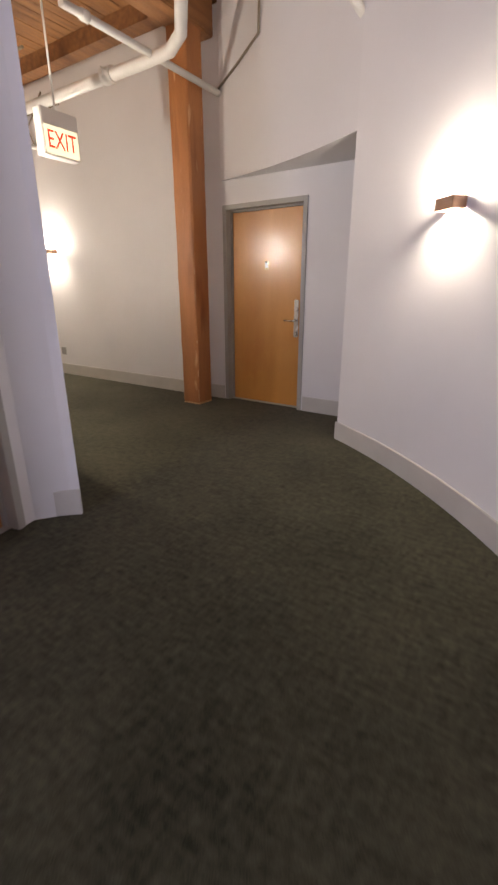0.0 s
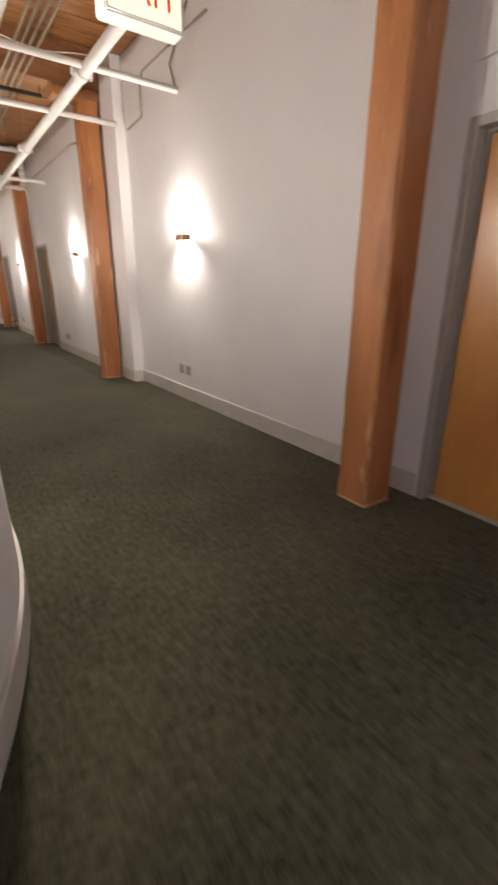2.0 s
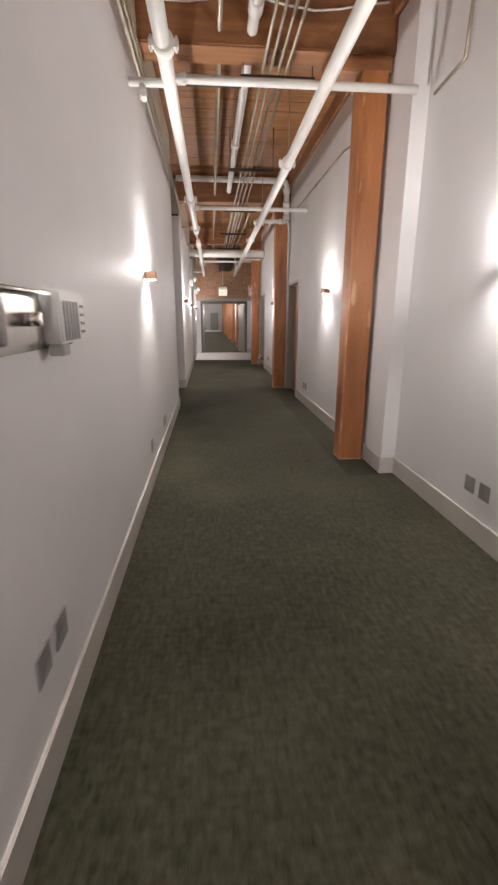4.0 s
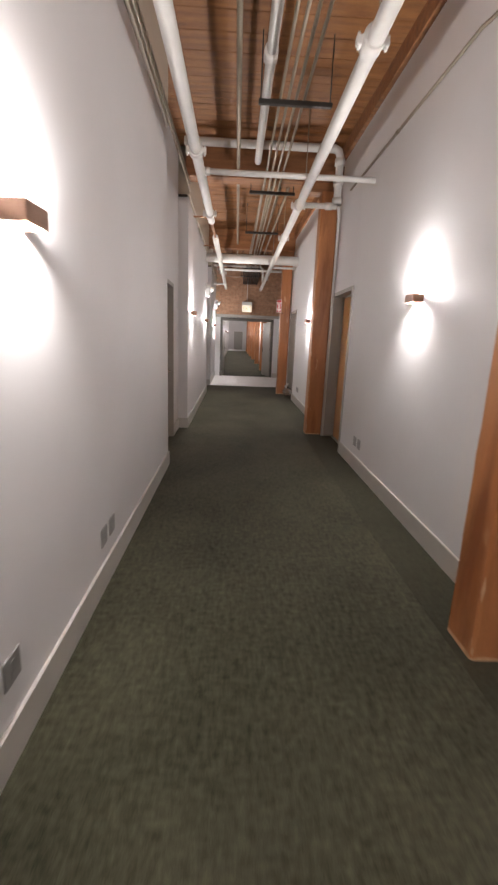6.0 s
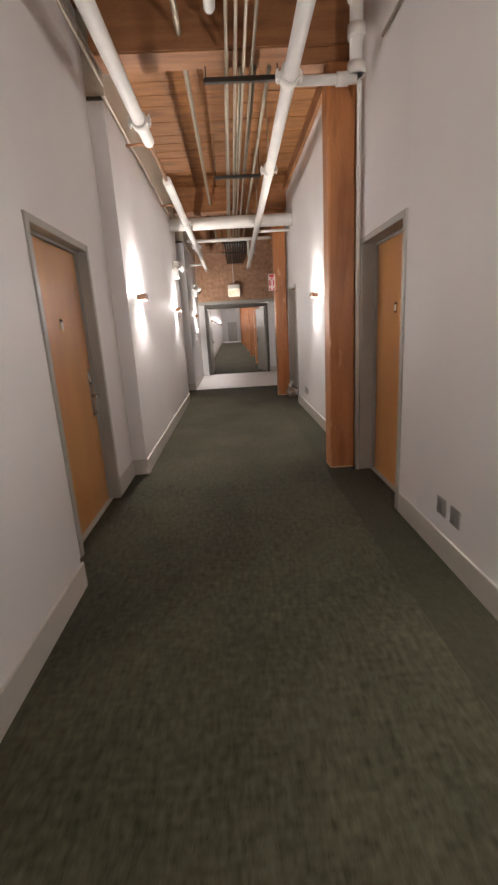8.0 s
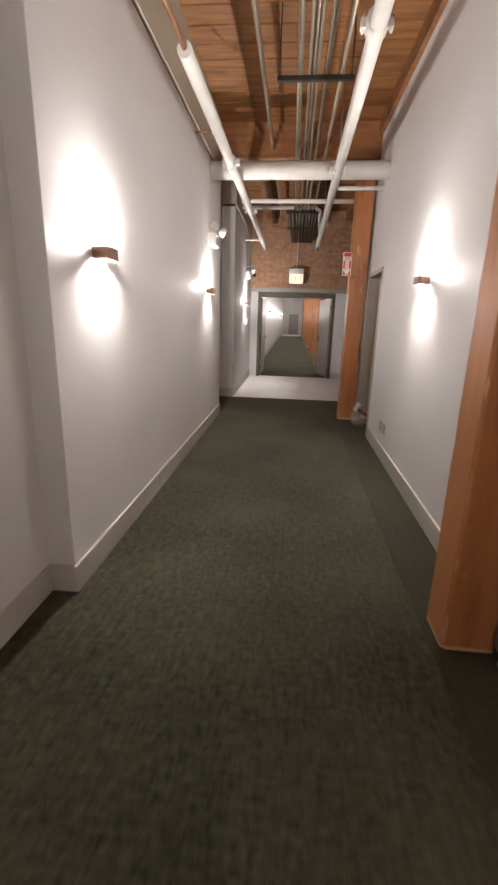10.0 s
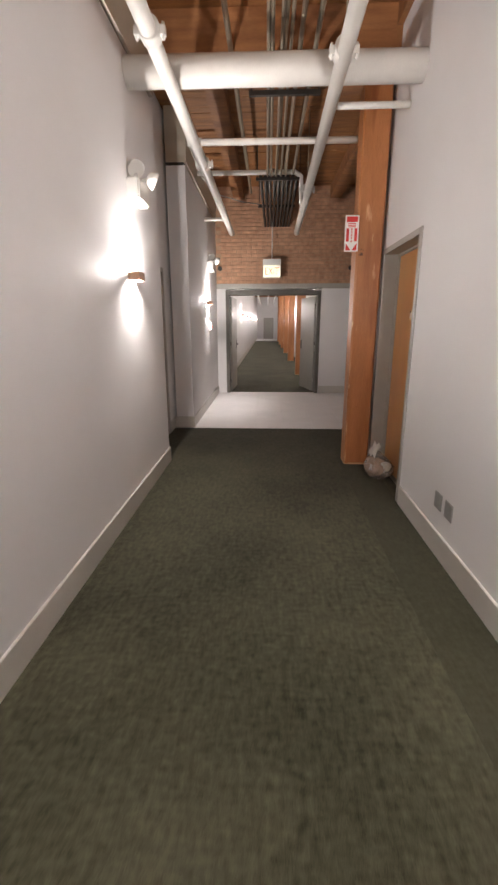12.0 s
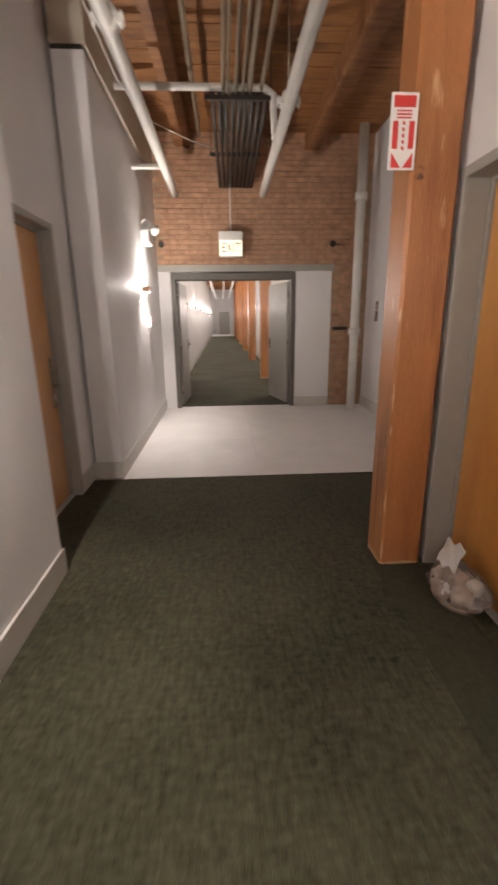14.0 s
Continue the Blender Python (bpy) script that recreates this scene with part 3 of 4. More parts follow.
framed_door(1, facing(1.07, YA, 0), 1.05, "closed maple-veneer door with steel lever in grey frame", 0.10, 1)
framed_door(2, facing(-9.17, YR, 0), 1.10, "closed maple-veneer door in a deep grey frame", 0.15, 1)
framed_door(3, facing(-14.37, YR, 0), 1.10, "closed maple-veneer door in a deep grey frame", 0.15, 1)
framed_door(4, facing(-7.66, YL - 0.15, 180), 1.14, "closed maple-veneer door in a wall recess", 0.10, 1)
framed_door(5, facing(-14.55, YL - 0.28, 180), 1.13, "closed maple-veneer door in a wall recess", 0.10, 1)
yaw6 = math.degrees(math.atan2(-chord.y, -chord.x))
framed_door(6, facing(*along(1.2), yaw6), 1.08, "closed maple-veneer door at the bend", 0.10, 1)


# ---- sconces ----
def bulb(name, watts, radius):
    data = bpy.data.lights.new(name, "POINT")
    data.energy, data.color, data.shadow_soft_size = watts, LAMP_COLOUR, radius
    return new(name, data)


def sconce():
    """Tan metal half-box on the wall, open above and below, with a lamp inside. The wall is at y = 0, the room at -y."""
    e = holder("wall_sconce", Matrix(), "small tan metal wall sconce, lit up and down", "wall lamp", "wall sconces along the corridor")
    w, d, h, t = 0.080, 0.090, 0.066, 0.003
    bm = bmesh.new()
    add_box(bm, -w, w, -d, -d + t, -h / 2, h / 2)
    add_box(bm, -w, -w + t, -d + t, 0, -h / 2, h / 2)
    add_box(bm, w - t, w, -d + t, 0, -h / 2, h / 2)
    finish("shade", bm, SHADE, e, 0.0012)
    box("backplate", -0.06, 0.06, -0.006, 0, -0.03, 0.03, STEEL, e, 0.002)
    bm = bmesh.new()
    add_tube(bm, [(0, -0.05, -0.002), (0, -0.05, 0.016)], 0.006, 10)
    finish("bulb", bm, BULB, e)
    up, down = bulb("uplight", UP_WATTS, 0.022), bulb("downlight", DOWN_WATTS, 0.012)
    up.matrix_world, down.matrix_world = pose(0, -0.050, 0.056), pose(0, -0.050, 0.007)
    up.parent = down.parent = e
    return e


first_sconce = sconce()
SZ = 1.85
first_sconce.matrix_world = pose(-2.12, YA, SZ, 0, 0, 0)
for x in (-5.95, -11.30):
    copy_thing(first_sconce, pose(x, YR, SZ))
for x, y in ((-3.86, YL), (-9.98, YL), (-13.36, YL), (-17.95, YL), (0.33, YL - 0.008)):
    copy_thing(first_sconce, pose(x, y, SZ, 0, 0, 180))
sa = angle_of(3.77, 2.02)
bend_sconce = copy_thing(first_sconce, pose(OX + RO * math.cos(radians(sa)), OY + RO * math.sin(radians(sa)), 1.755, 0, 0, sa - 90))
for part in bend_sconce.children:
    if part.type == "LIGHT":
        part.data = part.data.copy()
        part.data.energy *= 0.5
FAR_GAIN = 1.05
far_sconce = copy_thing(first_sconce, pose(XE - 4.6, 1.10, SZ, 0, 0, 180))
for part in far_sconce.children:
    if part.type == "LIGHT":
        part.data = part.data.copy()
        part.data.energy *= FAR_GAIN
for i in range(1, 8):
    copy_thing(far_sconce, pose(XE - 4.6 - 4.1 * i, 1.10, SZ, 0, 0, 180))
for i in range(5):
    copy_thing(far_sconce, pose(XE - 1.7 - 5.1 * i, 3.45, SZ))

# ---- pipes ----
ZM = 3.20
pipe("sprinkler_main", [(1.62, 2.22, 3.75), (1.56, 2.30, 3.40), (1.44, 2.42, 3.24), (1.25, 2.50, ZM), (0.9, 2.52, ZM), (-18.9, 2.70, ZM - 0.03)], 0.052, PIPE, "white painted sprinkler main with couplings", "pipe",
     [((x, 2.53 - (x + 1) * 0.0095, ZM), (1, 0, 0), 0.12) for x in (0.45, -2.35, -5.3, -8.6, -10.55, -13.15, -16.2)])
pipe("sprinkler_main", [(-0.2, 1.36, ZM), (-9.62, 1.41, ZM)], 0.052, PIPE, "white painted sprinkler main with couplings", "pipe",
     [((x, 1.37 - x * 0.004, ZM), (1, 0, 0), 0.10) for x in (-3.1, -7.0, -9.2)])
pipe("sprinkler_main", [(-10.75, 1.42, ZM), (-18.9, 1.46, ZM - 0.03)], 0.052, PIPE, "white painted sprinkler main with couplings", "pipe",
     [((x, 1.37 - x * 0.005, ZM), (1, 0, 0), 0.10) for x in (-12.9, -15.2)])
pipe("copper_link", [(-9.58, 1.41, ZM), (-9.8, 1.40, ZM + 0.03), (-10.6, 1.41, ZM + 0.03), (-10.8, 1.42, ZM)], 0.018, COPPER, "bare copper link between two lengths of main", "pipe", segs=8)
for x, y1 in ((1.05, YA), (-2.2, YA), (-3.55, YR), (-7.56, YR), (-14.62, 3.02)):
    pipe("branch_pipe", [(x, 1.36 if x < 1 else 1.6, ZM + 0.01), (x, y1, ZM + 0.01)], 0.03, PIPE, "thin white painted cross pipe", "pipe", [((x, 1.47 if x < 1 else 1.8, ZM + 0.01), (0, 1, 0), 0.06)], group="cross pipes")
pipe("branch_pipe", [(-13.9, 2.66, ZM), (-13.9, YR, ZM)], 0.026, PIPE, "thin white painted cross pipe", "pipe", group="cross pipes")
pipe("branch_pipe", [(-3.55, 1.36, ZM - 0.02), (-3.55, YL, ZM - 0.02)], 0.03, PIPE, "thin white painted cross pipe", "pipe", group="cross pipes")
pipe("insulated_duct", [(-13.6, YL, 3.32), (-13.6, YR, 3.32)], 0.105, PIPE, "large white insulated pipe across the corridor", "pipe", [], 24)
pipe("drain_pipe", [(-8.85, YL, 3.98), (-8.85, 3.08, 3.98), (-8.85, 3.14, 3.95), (-8.85, 3.16, 3.88), (-8.85, 3.16, 3.30)], 0.052, PIPE, "white painted drain pipe turning down by the column", "pipe",
     [((-8.85, 3.16, z), (0, 0, 1), 0.08) for z in (3.82, 3.58, 3.34)])
pipe("riser_branch", [(-8.85, 2.62, 3.28), (-8.85, 3.16, 3.28)], 0.036, PIPE, "white pipe joining main and riser", "pipe", [((-8.85, 3.05, 3.28), (0, 1, 0), 0.09)])
pipe("riser_pipe", [(-9.12, 3.262, 0.0), (-9.12, 3.262, 3.20), (-8.9, 3.2, 3.28)], 0.02, PIPE, "thin white riser beside the timber column", "pipe")
pipe("soil_stack", [(-19.1, 4.18, 0.0), (-19.1, 4.18, DECK_Z)], 0.068, PIPE, "white painted vertical stack by the brick wall", "pipe", [((-19.1, 4.18, z), (0, 0, 1), 0.1) for z in (1.25, 3.2)])
pipe("lobby_pipe", [(-17.05, YL, 3.66), (-17.05, 2.55, 3.66), (-17.05, 2.64, 3.60), (-17.05, 2.66, 3.22)], 0.035, PIPE, "white pipe across the lobby ceiling", "pipe", [((-17.05, 2.2, 3.66), (0, 1, 0), 0.08)])
pipe("lobby_stub", [(-17.8, YL, 3.19), (-17.8, 1.42, 3.19)], 0.03, PIPE, "short white pipe stub", "pipe")
pipe("vent_pipe", [(-0.6, 2.04, 3.80), (-8.9, 2.06, 3.80)], 0.045, PIPE, "white painted pipe along the ceiling", "pipe", [((x, 2.05, 3.80), (1, 0, 0), 0.14) for x in (-3.75, -6.6)])
pipe("branch_pipe", [(2.84, 2.76, 3.12), (2.78, 2.52, 3.22)], 0.032, PIPE, "white painted pipe stub from the curved wall", "pipe", group="cross pipes")
pipe("wall_conduit", [(1.02, 3.425, 3.23), (1.35, 3.345, 3.37), (1.64, 3.26, 3.50), (1.66, 3.25, 4.10)], 0.012, CONDUIT, "thin grey conduit on the curved wall", "conduit", segs=8)
pipe("conduit", [(-0.6, 1.76, 3.80), (-18.6, 1.84, 3.80)], 0.024, CONDUIT, "grey metal conduit along the ceiling", "conduit")
for j in range(4):
    pipe("conduit", [(-0.6, 2.15 + 0.072 * j, 3.61), (-19.3, 2.2 + 0.072 * j, 3.61)], 0.014, CONDUIT, "thin grey metal conduit along the ceiling", "conduit", segs=8, group="conduit bundle")
for j in range(4):
    pipe("conduit", [(-9.4, 2.17 + 0.125 * j, 3.645), (-19.3, 2.14 + 0.125 * j, 3.645)], 0.02, CONDUIT, "grey metal conduit along the ceiling", "conduit", segs=8, group="conduit bundle")
for j in range(9):
    pipe("dark_cable", [(-17.06, 2.04 + 0.068 * j, 3.62), (-18.2, 2.06 + 0.066 * j, 3.56), (-19.43, 2.10 + 0.058 * j, 3.40)], 0.024, DARKMETAL, "dark cable sloping into the brick wall", "cable", segs=8, group="dark cable bundle")
pipe("slack_wire", [(-15.2, YL + 0.01, 3.9), (-15.8, 1.17, 3.62), (-16.4, 1.25, 3.42), (-17.0, 1.40, 3.36), (-17.6, 1.75, 3.40), (-18.2, 2.05, 3.5)], 0.006, PIPE, "thin slack wire under the lobby ceiling", "cable", segs=6)
for x in (-1.75, -4.30, -6.86, -9.42, -11.98, -14.53, -17.05, -18.6):
    e = holder("trapeze_hanger", pose(x, 2.3, 3.57), "dark steel trapeze hanger under the conduits", "hanger", "trapeze hangers")
    box("strut", -0.022, 0.022, -0.33, 0.34, -0.02, 0.02, DARKMETAL, e, 0.003)
    for yy in (-0.31, 0.32):
        pipe("rod", [(0, yy, 0), (0, yy, DECK_Z - 3.57)], 0.006, DARKMETAL, "", segs=6, parent=e)
for x in (-5.2, -8.0, -10.55, -13.1, -16.2):
    for y in (2.53 - (x + 1) * 0.0095,):
        pipe("hanger_rod", [(x, y, ZM), (x, y, DECK_Z)], 0.006, CONDUIT, "thin steel rod holding up the main", "hanger", segs=6, group="hanger rods")
for z, r in ((3.52, 0.013), (3.60, 0.010)):
    pipe("wall_conduit", [(-0.5, YL + 0.035, z), (-9.3, YL + 0.035, z)], r, CONDUIT, "grey conduit along the top of the wall", "conduit", segs=8)
pipe("wall_conduit", [(-4.75, YR - 0.02, 3.31), (-5.35, YR - 0.02, 3.38), (-5.45, YR - 0.02, 3.40), (-8.6, YR - 0.02, 3.42)], 0.013, CONDUIT, "grey conduit on the upper wall", "conduit", [((-6.9, YR - 0.02, 3.41), (1, 0, 0), 0.06)], 8)
pipe("wall_conduit", [(-1.55, YA - 0.02, 3.60), (-2.97, YA - 0.02, 3.60), (-3.06, YA - 0.02, 3.50), (-3.08, YA - 0.02, 3.20), (-3.5, YA - 0.02, 3.17)], 0.012, CONDUIT, "grey conduit bent down the upper wall", "conduit", segs=8)
pipe("wall_conduit", [(-2.2, YA - 0.02, 3.24), (-2.3, YA - 0.02, 3.45), (-1.9, YA - 0.02, 3.8)], 0.01, CONDUIT, "thin grey conduit on the upper wall", "conduit", segs=8)
pipe("copper_pipe", [(-10.24, YL, 3.4), (-10.22, 1.25, 3.4), (-10.3, 1.33, 3.38), (-10.62, 1.41, 3.23)], 0.014, COPPER, "bare copper branch from the wall", "pipe", segs=8)
pipe("copper_pipe", [(-12.64, YL, 3.4), (-12.6, 1.25, 3.4), (-12.75, 1.3, 3.4), (-12.9, 1.36, 3.3)], 0.012, COPPER, "bare copper branch from the wall", "pipe", segs=8)


for cx in COLS[1:2]:
    pipe("loose_cable", [(cx + 0.035, 1.10 + 0.21 * i, 4.0 - 0.035 * math.sin(i * 1.1) - 0.02 * math.sin(math.pi * i / 10)) for i in range(11)], 0.008, PIPE, "thin white cable strung along the beam", "cable", segs=6)
    tagged(box("cross_strut", cx - 0.33, cx - 0.29, YL + 0.02, 1.98, 3.53, 3.56, DARKMETAL, None, 0.003), "dark steel strut bracketed from the wall", "strut")
pipe("sprinkler_drop", [(-3.55, 1.18, 3.17), (-3.55, 1.18, 3.08), (-3.50, 1.19, 3.06), (-3.42, 1.20, 3.06)], 0.026, PIPE, "white sprinkler drop elbow by the wall", "sprinkler", segs=10)
for x in (-5.6, -10.9, -15.6):
    e = holder("upright_sprinkler", pose(x, 2.53 - (x + 1) * 0.0095, ZM), "small brass upright sprinkler head on the main", "sprinkler", "sprinkler heads")
    pipe("body", [(0, 0, 0.05), (0, 0, 0.12)], 0.012, BRASS, "", segs=8, parent=e)
    pipe("deflector", [(0, 0, 0.12), (0, 0, 0.124)], 0.026, BRASS, "", segs=12, parent=e)


# ---- signs and fittings ----
def text_mesh(name, body, size, mat, parent, m, depth=0.002):
    cu = bpy.data.curves.new(name, "FONT")
    cu.body, cu.size, cu.align_x, cu.align_y, cu.extrude = body, size, "CENTER", "CENTER", depth
    tmp = bpy.data.objects.new(name, cu)
    me = bpy.data.meshes.new_from_object(tmp)
    bpy.data.objects.remove(tmp)
    me.materials.append(mat)
    ob = new(name, me)
    ob.parent = parent
    ob.matrix_local = m
    return ob


def exit_sign(x, y, z, rod):
    """Internally lit sign facing +x: white housing, glowing face with red letters, on a stem."""
    e = holder("exit_sign", pose(x, y, z), "lit white exit sign with red letters on a stem", "exit sign", "exit signs")
    box("housing", -0.055, 0.055, -0.185, 0.185, -0.16, 0.20, PLASTIC, e, 0.008)
    box("face", 0.052, 0.0585, -0.165, 0.165, -0.145, 0.07, EXITFACE, e, 0.001)
    text_mesh("letters", "EXIT", 0.20, EXITRED, e, pose(0.060, 0, -0.04, 90, 0, 90) @ Matrix.Diagonal((0.72, 1, 1, 1)))
    pipe("stem", [(0, 0, 0.19), (0, 0, rod)], 0.009, PLASTIC, "", segs=8, parent=e)
    return e


exit_sign(0.35, 1.955, 2.58, DECK_Z - 2.58)
exit_sign(-19.33, 2.24, 2.56, 1.1)

sg = holder("extinguisher_sign", pose(COLS[3] + 0.012, 2.96, 2.32), "red and white arrow sign fixed to the timber column", "sign")
box("board", -0.004, 0.0, -0.065, 0.065, -0.16, 0.16, PAPER, sg, 0.001)
bm = bmesh.new()
add_box(bm, 0, 0.0015, -0.052, 0.052, 0.10, 0.148)
add_box(bm, 0, 0.0015, -0.052, -0.026, -0.07, 0.045)
add_box(bm, 0, 0.0015, 0.026, 0.052, -0.07, 0.045)
for s in (-1, 1):
    v = [bm.verts.new(p) for p in ((0.0015, s * 0.052, -0.085), (0.0015, s * 0.052, -0.150), (0.0015, s * 0.004, -0.150))]
    bm.faces.new(v)
finish("red_field", bm, RED, sg)
bm = bmesh.new()
for i in range(5):
    add_box(bm, 0, 0.0016, -0.006, 0.006, -0.075 + i * 0.026, -0.060 + i * 0.026)
for i in range(3):
    add_box(bm, 0, 0.0016, -0.036, 0.036, 0.055 + i * 0.014, 0.062 + i * 0.014)
finish("lettering", bm, RED, sg)


def outlet(m, pair=True):
    e = holder("wall_outlet", m, "grey metal outlet plates low on the wall", "outlet", "outlets along the walls")
    for dx in ((-0.085, 0.085) if pair else (0,)):
        box("plate", dx - 0.057, dx + 0.057, -0.007, 0, -0.057, 0.057, PLATE, e, 0.003)
        for dz in (-0.022, 0.022):
            box("socket", dx - 0.017, dx + 0.017, -0.010, -0.006, dz - 0.014, dz + 0.014, PLATE, e, 0.002)
    return e


for x, y, z in ((-2.28, YA, 0.37), (-7.28, YR, 0.33), (-12.36, YR, 0.36)):
    outlet(pose(x, y, z))
for x, z, two in ((-0.92, 0.42, True), (-3.60, 0.35, False), (-4.78, 0.32, True)):
    outlet(pose(x, YL, z, 0, 0, 180), two)

# intercom box on the left wall
ic = holder("intercom_box", pose(-1.14, YL, 1.49, 0, 0, 180), "grey steel intercom box with key switch on the wall", "intercom")
box("back_box", -0.34, 0.34, -0.012, 0, -0.10, 0.085, STEEL, ic, 0.004)
box("speaker_box", 0.02, 0.31, -0.075, -0.012, -0.085, 0.09, PLASTIC, ic, 0.008)
box("cover", -0.29, -0.05, -0.03, -0.012, -0.075, 0.06, STEEL, ic, 0.006)
bm = bmesh.new()
for i in range(5):
    add_box(bm, 0.045 + 0.036 * i, 0.063 + 0.036 * i, -0.081, -0.074, -0.075, 0.055)
finish("rib", bm, PLATE, ic, 0.002)
bm = bmesh.new()
add_tube(bm, [(-0.32, -0.035, 0.075), (0.03, -0.045, 0.072)], 0.008, 10)
finish("hinge_bar", bm, STEEL, ic)
bm = bmesh.new()
add_tube(bm, [(-0.16, -0.028, -0.005), (-0.16, -0.075, -0.005)], 0.02, 14)
finish("key_switch", bm, STEEL, ic)
bm = bmesh.new()
for i in range(4):
    for j in range(2):
        add_tube(bm, [(0.25 + 0.03 * j, -0.074, -0.05 + 0.03 * i), (0.25 + 0.03 * j, -0.077, -0.05 + 0.03 * i)], 0.006, 8)
finish("grille", bm, DARK, ic)
box("bracket", 0.03, 0.10, -0.07, -0.02, -0.125, -0.084, FRAME, ic, 0.004)


def emergency_light(m):
    """White battery box with two swivel lamp heads above it."""
    e = holder("emergency_light", m, "white emergency light with two round lamp heads", "emergency light", "emergency lights")
    box("battery_box", -0.15, 0.15, -0.10, 0, -0.09, 0.07, PLASTIC, e, 0.012)
    for s in (-1, 1):
        bm = bmesh.new()
        a, d = (Vector((-0.07, -0.05, 0.15)), Vector((-0.5, -0.5, -0.45)).normalized()) if s < 0 else (Vector((0.07, -0.15, 0.10)), Vector((0.35, -0.75, -0.4)).normalized())
        rings = []
        for t, r in ((-0.045, 0.02), (-0.03, 0.045), (0.0, 0.062), (0.03, 0.068)):
            side = d.orthogonal().normalized()
            o = d.cross(side)
            rings.append([bm.verts.new(a + d * t + r * (math.cos(q) * side + math.sin(q) * o)) for q in [2 * math.pi * j / 18 for j in range(18)]])
        for p, q in zip(rings, rings[1:]):
            for j in range(18):
                bm.faces.new((p[j], p[(j + 1) % 18], q[(j + 1) % 18], q[j])).smooth = True
        bm.faces.new(rings[0])
        bm.faces.new(rings[-1])
        finish("lamp_head", bm, PLASTIC, e)
        pipe("neck", [(s * 0.07, -0.05, 0.065), (s * 0.07, -0.06, 0.09), tuple(a - d * 0.03)], 0.014, PLASTIC, "", segs=8, parent=e)
    return e


emergency_light(pose(-13.55, YL, 2.50, 0, 0, 180))
emergency_light(pose(-18.2, YL, 2.50, 0, 0, 180))

# strike box on the left wall near the doorway, and door-hold fittings on the brick
sb = holder("pull_station", pose(-18.15, YL, 1.45, 0, 0, 180), "small white pull station on the wall", "pull station")
box("body", -0.05, 0.05, -0.045, 0, -0.07, 0.07, PLASTIC, sb, 0.006)
box("lever", -0.035, 0.035, -0.06, -0.044, -0.03, -0.005, RED, sb, 0.003)
for y, z in ((3.86, 2.60), (1.16, 2.60)):
    e = holder("brick_anchor_boss", pose(XE, y, z), "dark round fitting on the brick", "fitting", "dark fittings on the brick")
    pipe("body", [(-0.02, 0, 0), (0.05, 0, 0)], 0.045, DARKMETAL, "", segs=14, parent=e)
e = holder("wall_bracket", pose(XE, 4.03, 1.30), "dark iron bracket on the brick", "bracket")
box("bar", -0.02, 0.06, -0.12, 0.12, -0.025, 0.025, DARKMETAL, e, 0.006)


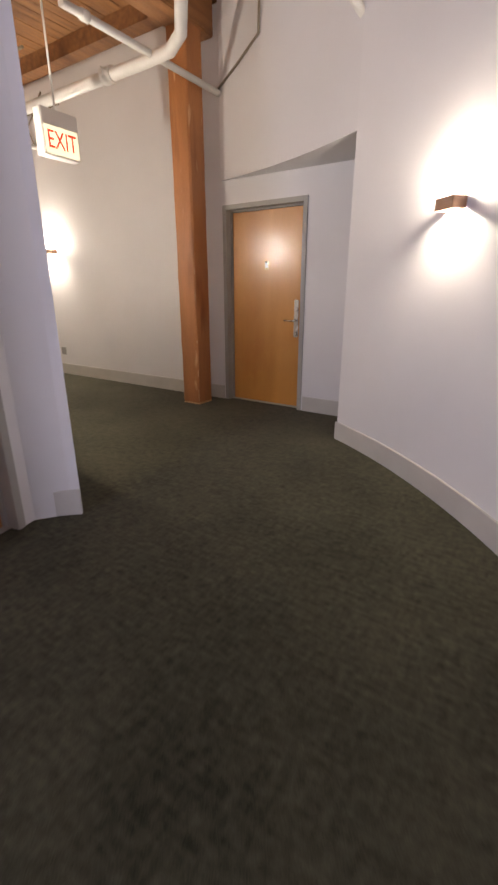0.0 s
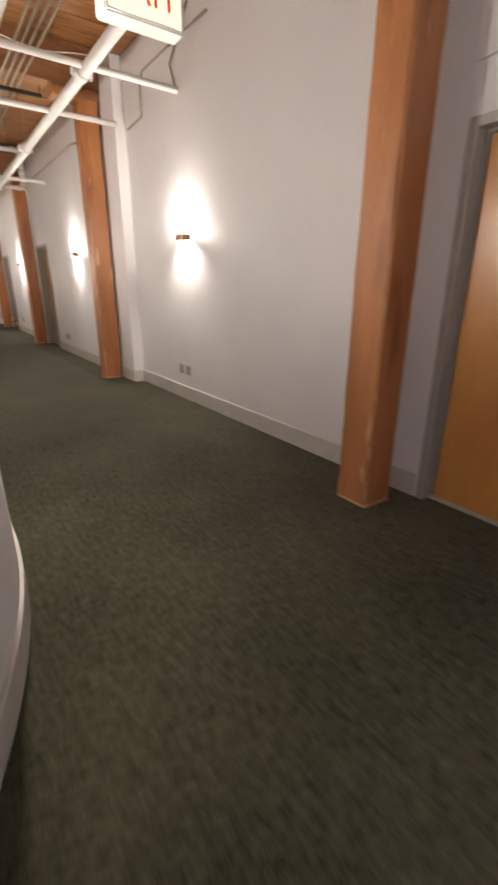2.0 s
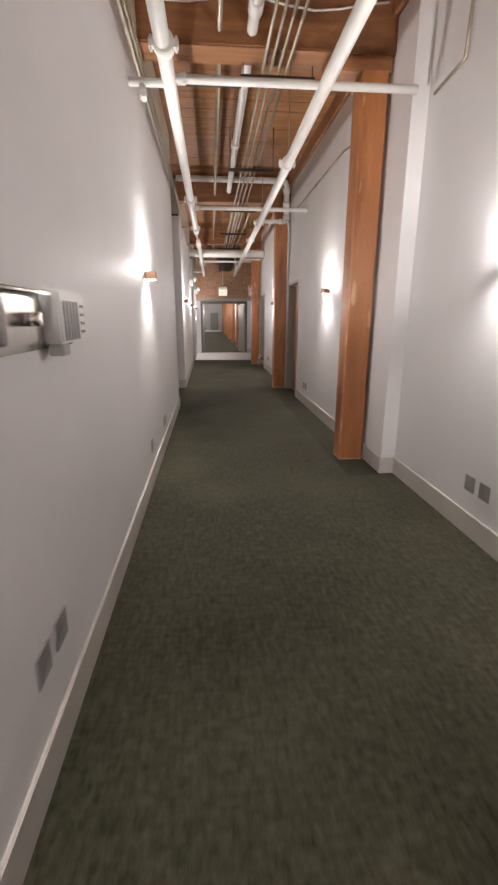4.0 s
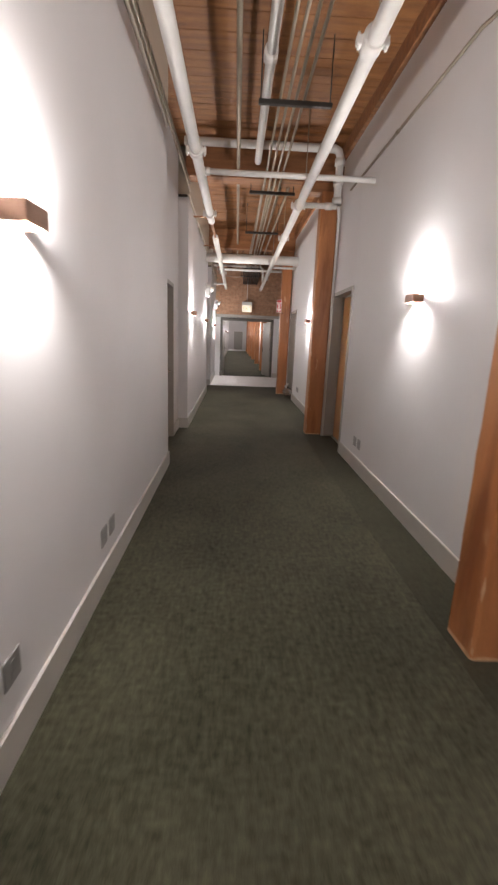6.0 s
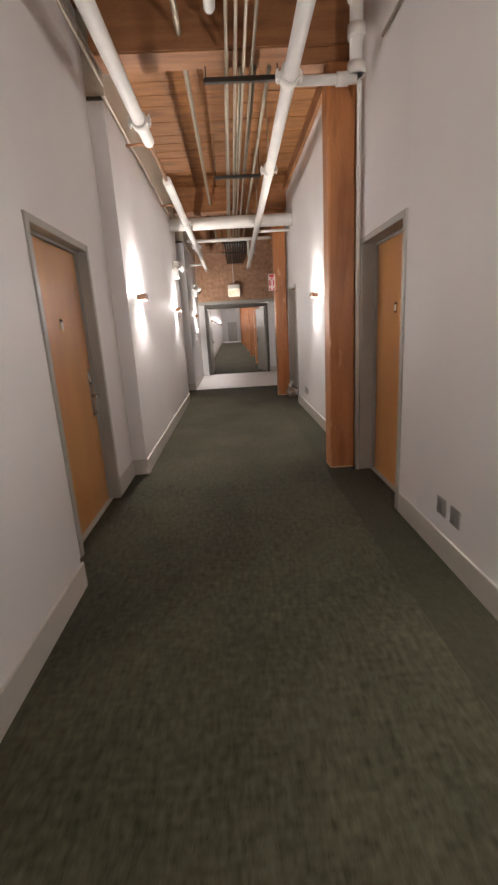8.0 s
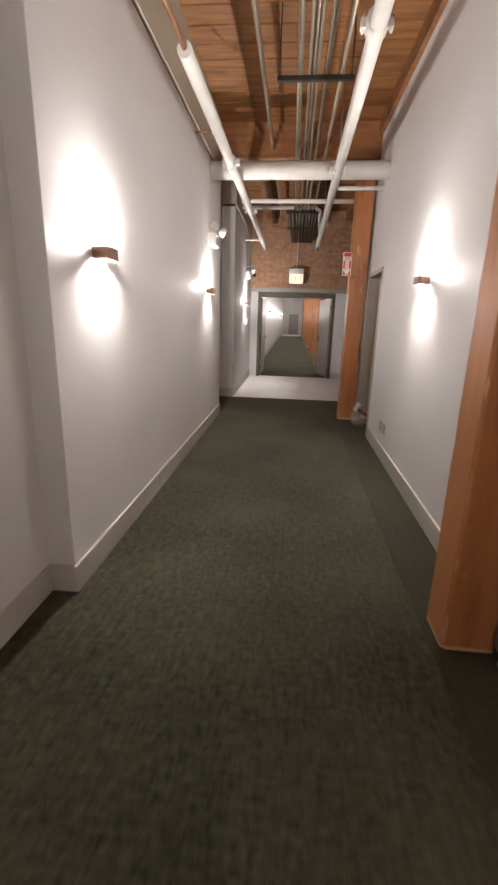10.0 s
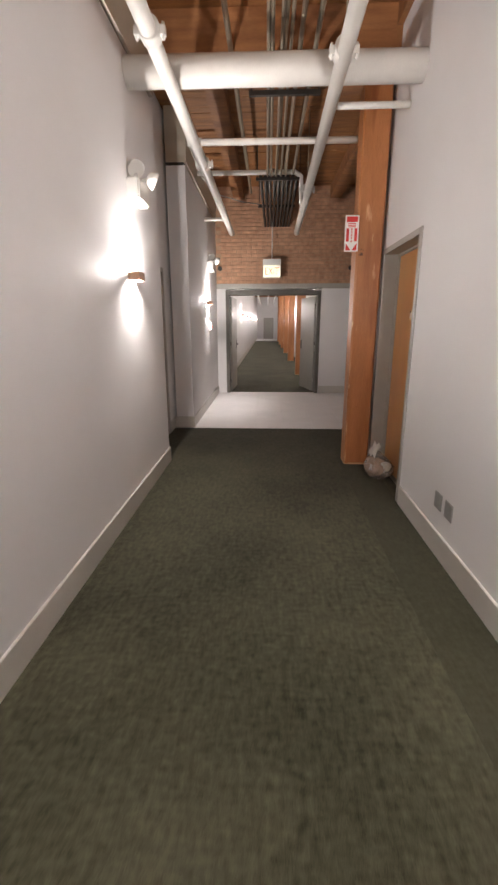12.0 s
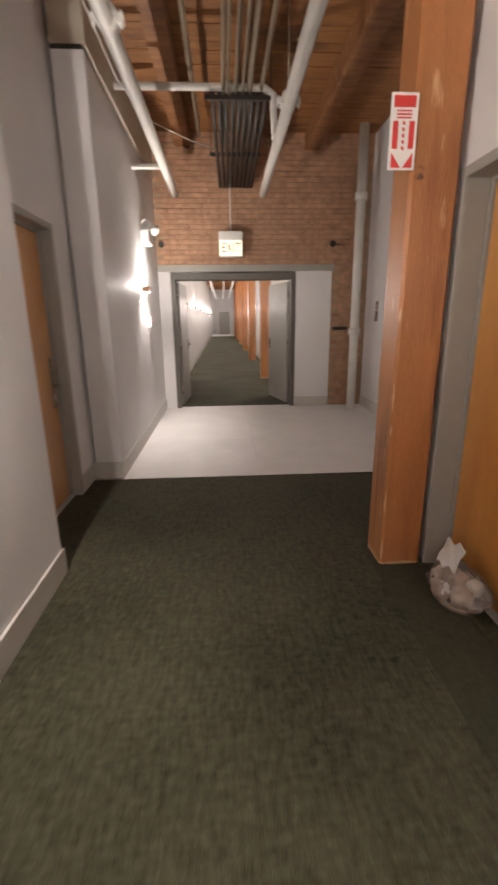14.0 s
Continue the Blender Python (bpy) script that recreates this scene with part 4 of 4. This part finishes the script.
# bag of rubbish by the last door
def rubbish_bag():
    e = holder("rubbish_bag", pose(-13.90, 3.28, 0, 0, 0, 20) @ Matrix.Scale(1.25, 4), "clear plastic bag with packed rubbish by the door", "bag")
    bm = bmesh.new()
    bmesh.ops.create_icosphere(bm, subdivisions=4, radius=1)
    for v in bm.verts:
        n = noise.noise(v.co * 2.2) * 0.16 + noise.noise(v.co * 6.5) * 0.09
        p = v.co * (1 + n)
        neck = max(0.0, p.z)
        p = Vector((p.x * 0.14 * (1 - 0.55 * neck), p.y * 0.105 * (1 - 0.55 * neck), p.z * 0.11 + 0.105))
        p.x -= neck * 0.05
        p.z = max(p.z, 0.004)
        v.co = p
    finish("film", bm, BAG, e, smooth=True)
    rnd = random.Random(4)
    for i in range(7):
        bm = bmesh.new()
        bmesh.ops.create_icosphere(bm, subdivisions=3, radius=1)
        c = Vector((rnd.uniform(-0.07, 0.07), rnd.uniform(-0.045, 0.045), rnd.uniform(0.05, 0.11)))
        s = rnd.uniform(0.028, 0.042)
        for v in bm.verts:
            v.co = c + v.co * s * (1 + 0.5 * noise.noise(v.co * 2.6 + c * 9))
            v.co.z = max(v.co.z, 0.012)
        finish("rubbish", bm, PAPER if i % 4 == 0 else BREAD, e, smooth=True)
    bm = bmesh.new()
    k = 9
    g = [[bm.verts.new((-0.06 + 0.10 * i / k - 0.03, -0.05 + 0.05 * j / k, 0.18 + 0.095 * j / k + 0.012 * math.sin(i * 1.3 + j * 0.7))) for i in range(k + 1)] for j in range(k + 1)]
    for j in range(k):
        for i in range(k):
            bm.faces.new((g[j][i], g[j][i + 1], g[j + 1][i + 1], g[j + 1][i]))
    bmesh.ops.solidify(bm, geom=bm.faces[:], thickness=0.002)
    finish("paper", bm, PAPER, e, smooth=True)


rubbish_bag()


# ---- pieces: tiles and bricks ----
def shared_box(name, sx, sy, sz, mat, bevel):
    bm = bmesh.new()
    add_box(bm, -sx / 2, sx / 2, -sy / 2, sy / 2, -sz / 2, sz / 2)
    bmesh.ops.recalc_face_normals(bm, faces=bm.faces)
    bmesh.ops.bevel(bm, geom=bm.edges[:], offset=bevel, segments=1, affect="EDGES")
    me = bpy.data.meshes.new(name)
    bm.to_mesh(me)
    bm.free()
    me.materials.append(mat)
    return me


tile_mesh = shared_box("tile", 0.4438, 0.4438, 0.02, TILE, 0.0006)
for i in range(8):
    for j in range(8):
        y = YL + 0.005 + 0.445 * (j + 0.5)
        if y < 4.62:
            o = new("tile", tile_mesh)
            o.parent = slab
            o.location = (-16.0 - 0.445 * (i + 0.5), y, -0.006)

rnd = random.Random(9)
brick_mesh = [shared_box("brick", 0.02, 0.204 * s, 0.062, BRICK, 0.003) for s in (1.0, 0.98, 1.02)]


def lay_bricks(parent, y0, y1, z0, z1):
    row, z = 0, z0
    while z + 0.066 < z1:
        y = y0 + (0.107 if row % 2 else 0.0)
        while y + 0.214 <= y1 + 0.01:
            o = new("brick", rnd.choice(brick_mesh))
            o.parent = parent
            o.location = (XE - 0.010 + rnd.uniform(-0.003, 0.004), y + 0.107, z + 0.036)
            o.rotation_euler = (rnd.uniform(-0.012, 0.012), 0, rnd.uniform(-0.01, 0.01))
            y += 0.214
        row, z = row + 1, z + 0.073


lay_bricks(brick_wall, 1.08, 4.45, 2.305, 3.62)
lay_bricks(brick_side, 3.88, 4.45, 0.02, 2.29)
upper = bmesh.new()
row, z = 0, 3.62
while z < DECK_Z:
    y = 1.08 + (0.107 if row % 2 else 0.0)
    while y < 4.4:
        add_box(upper, XE - 0.02, XE + rnd.uniform(-0.003, 0.004), y + 0.005, y + 0.209, z + 0.005, z + 0.067)
        y += 0.214
    row, z = row + 1, z + 0.073
tagged(finish("upper_bricks", upper, BRICK, brick_wall), kind="stuff")
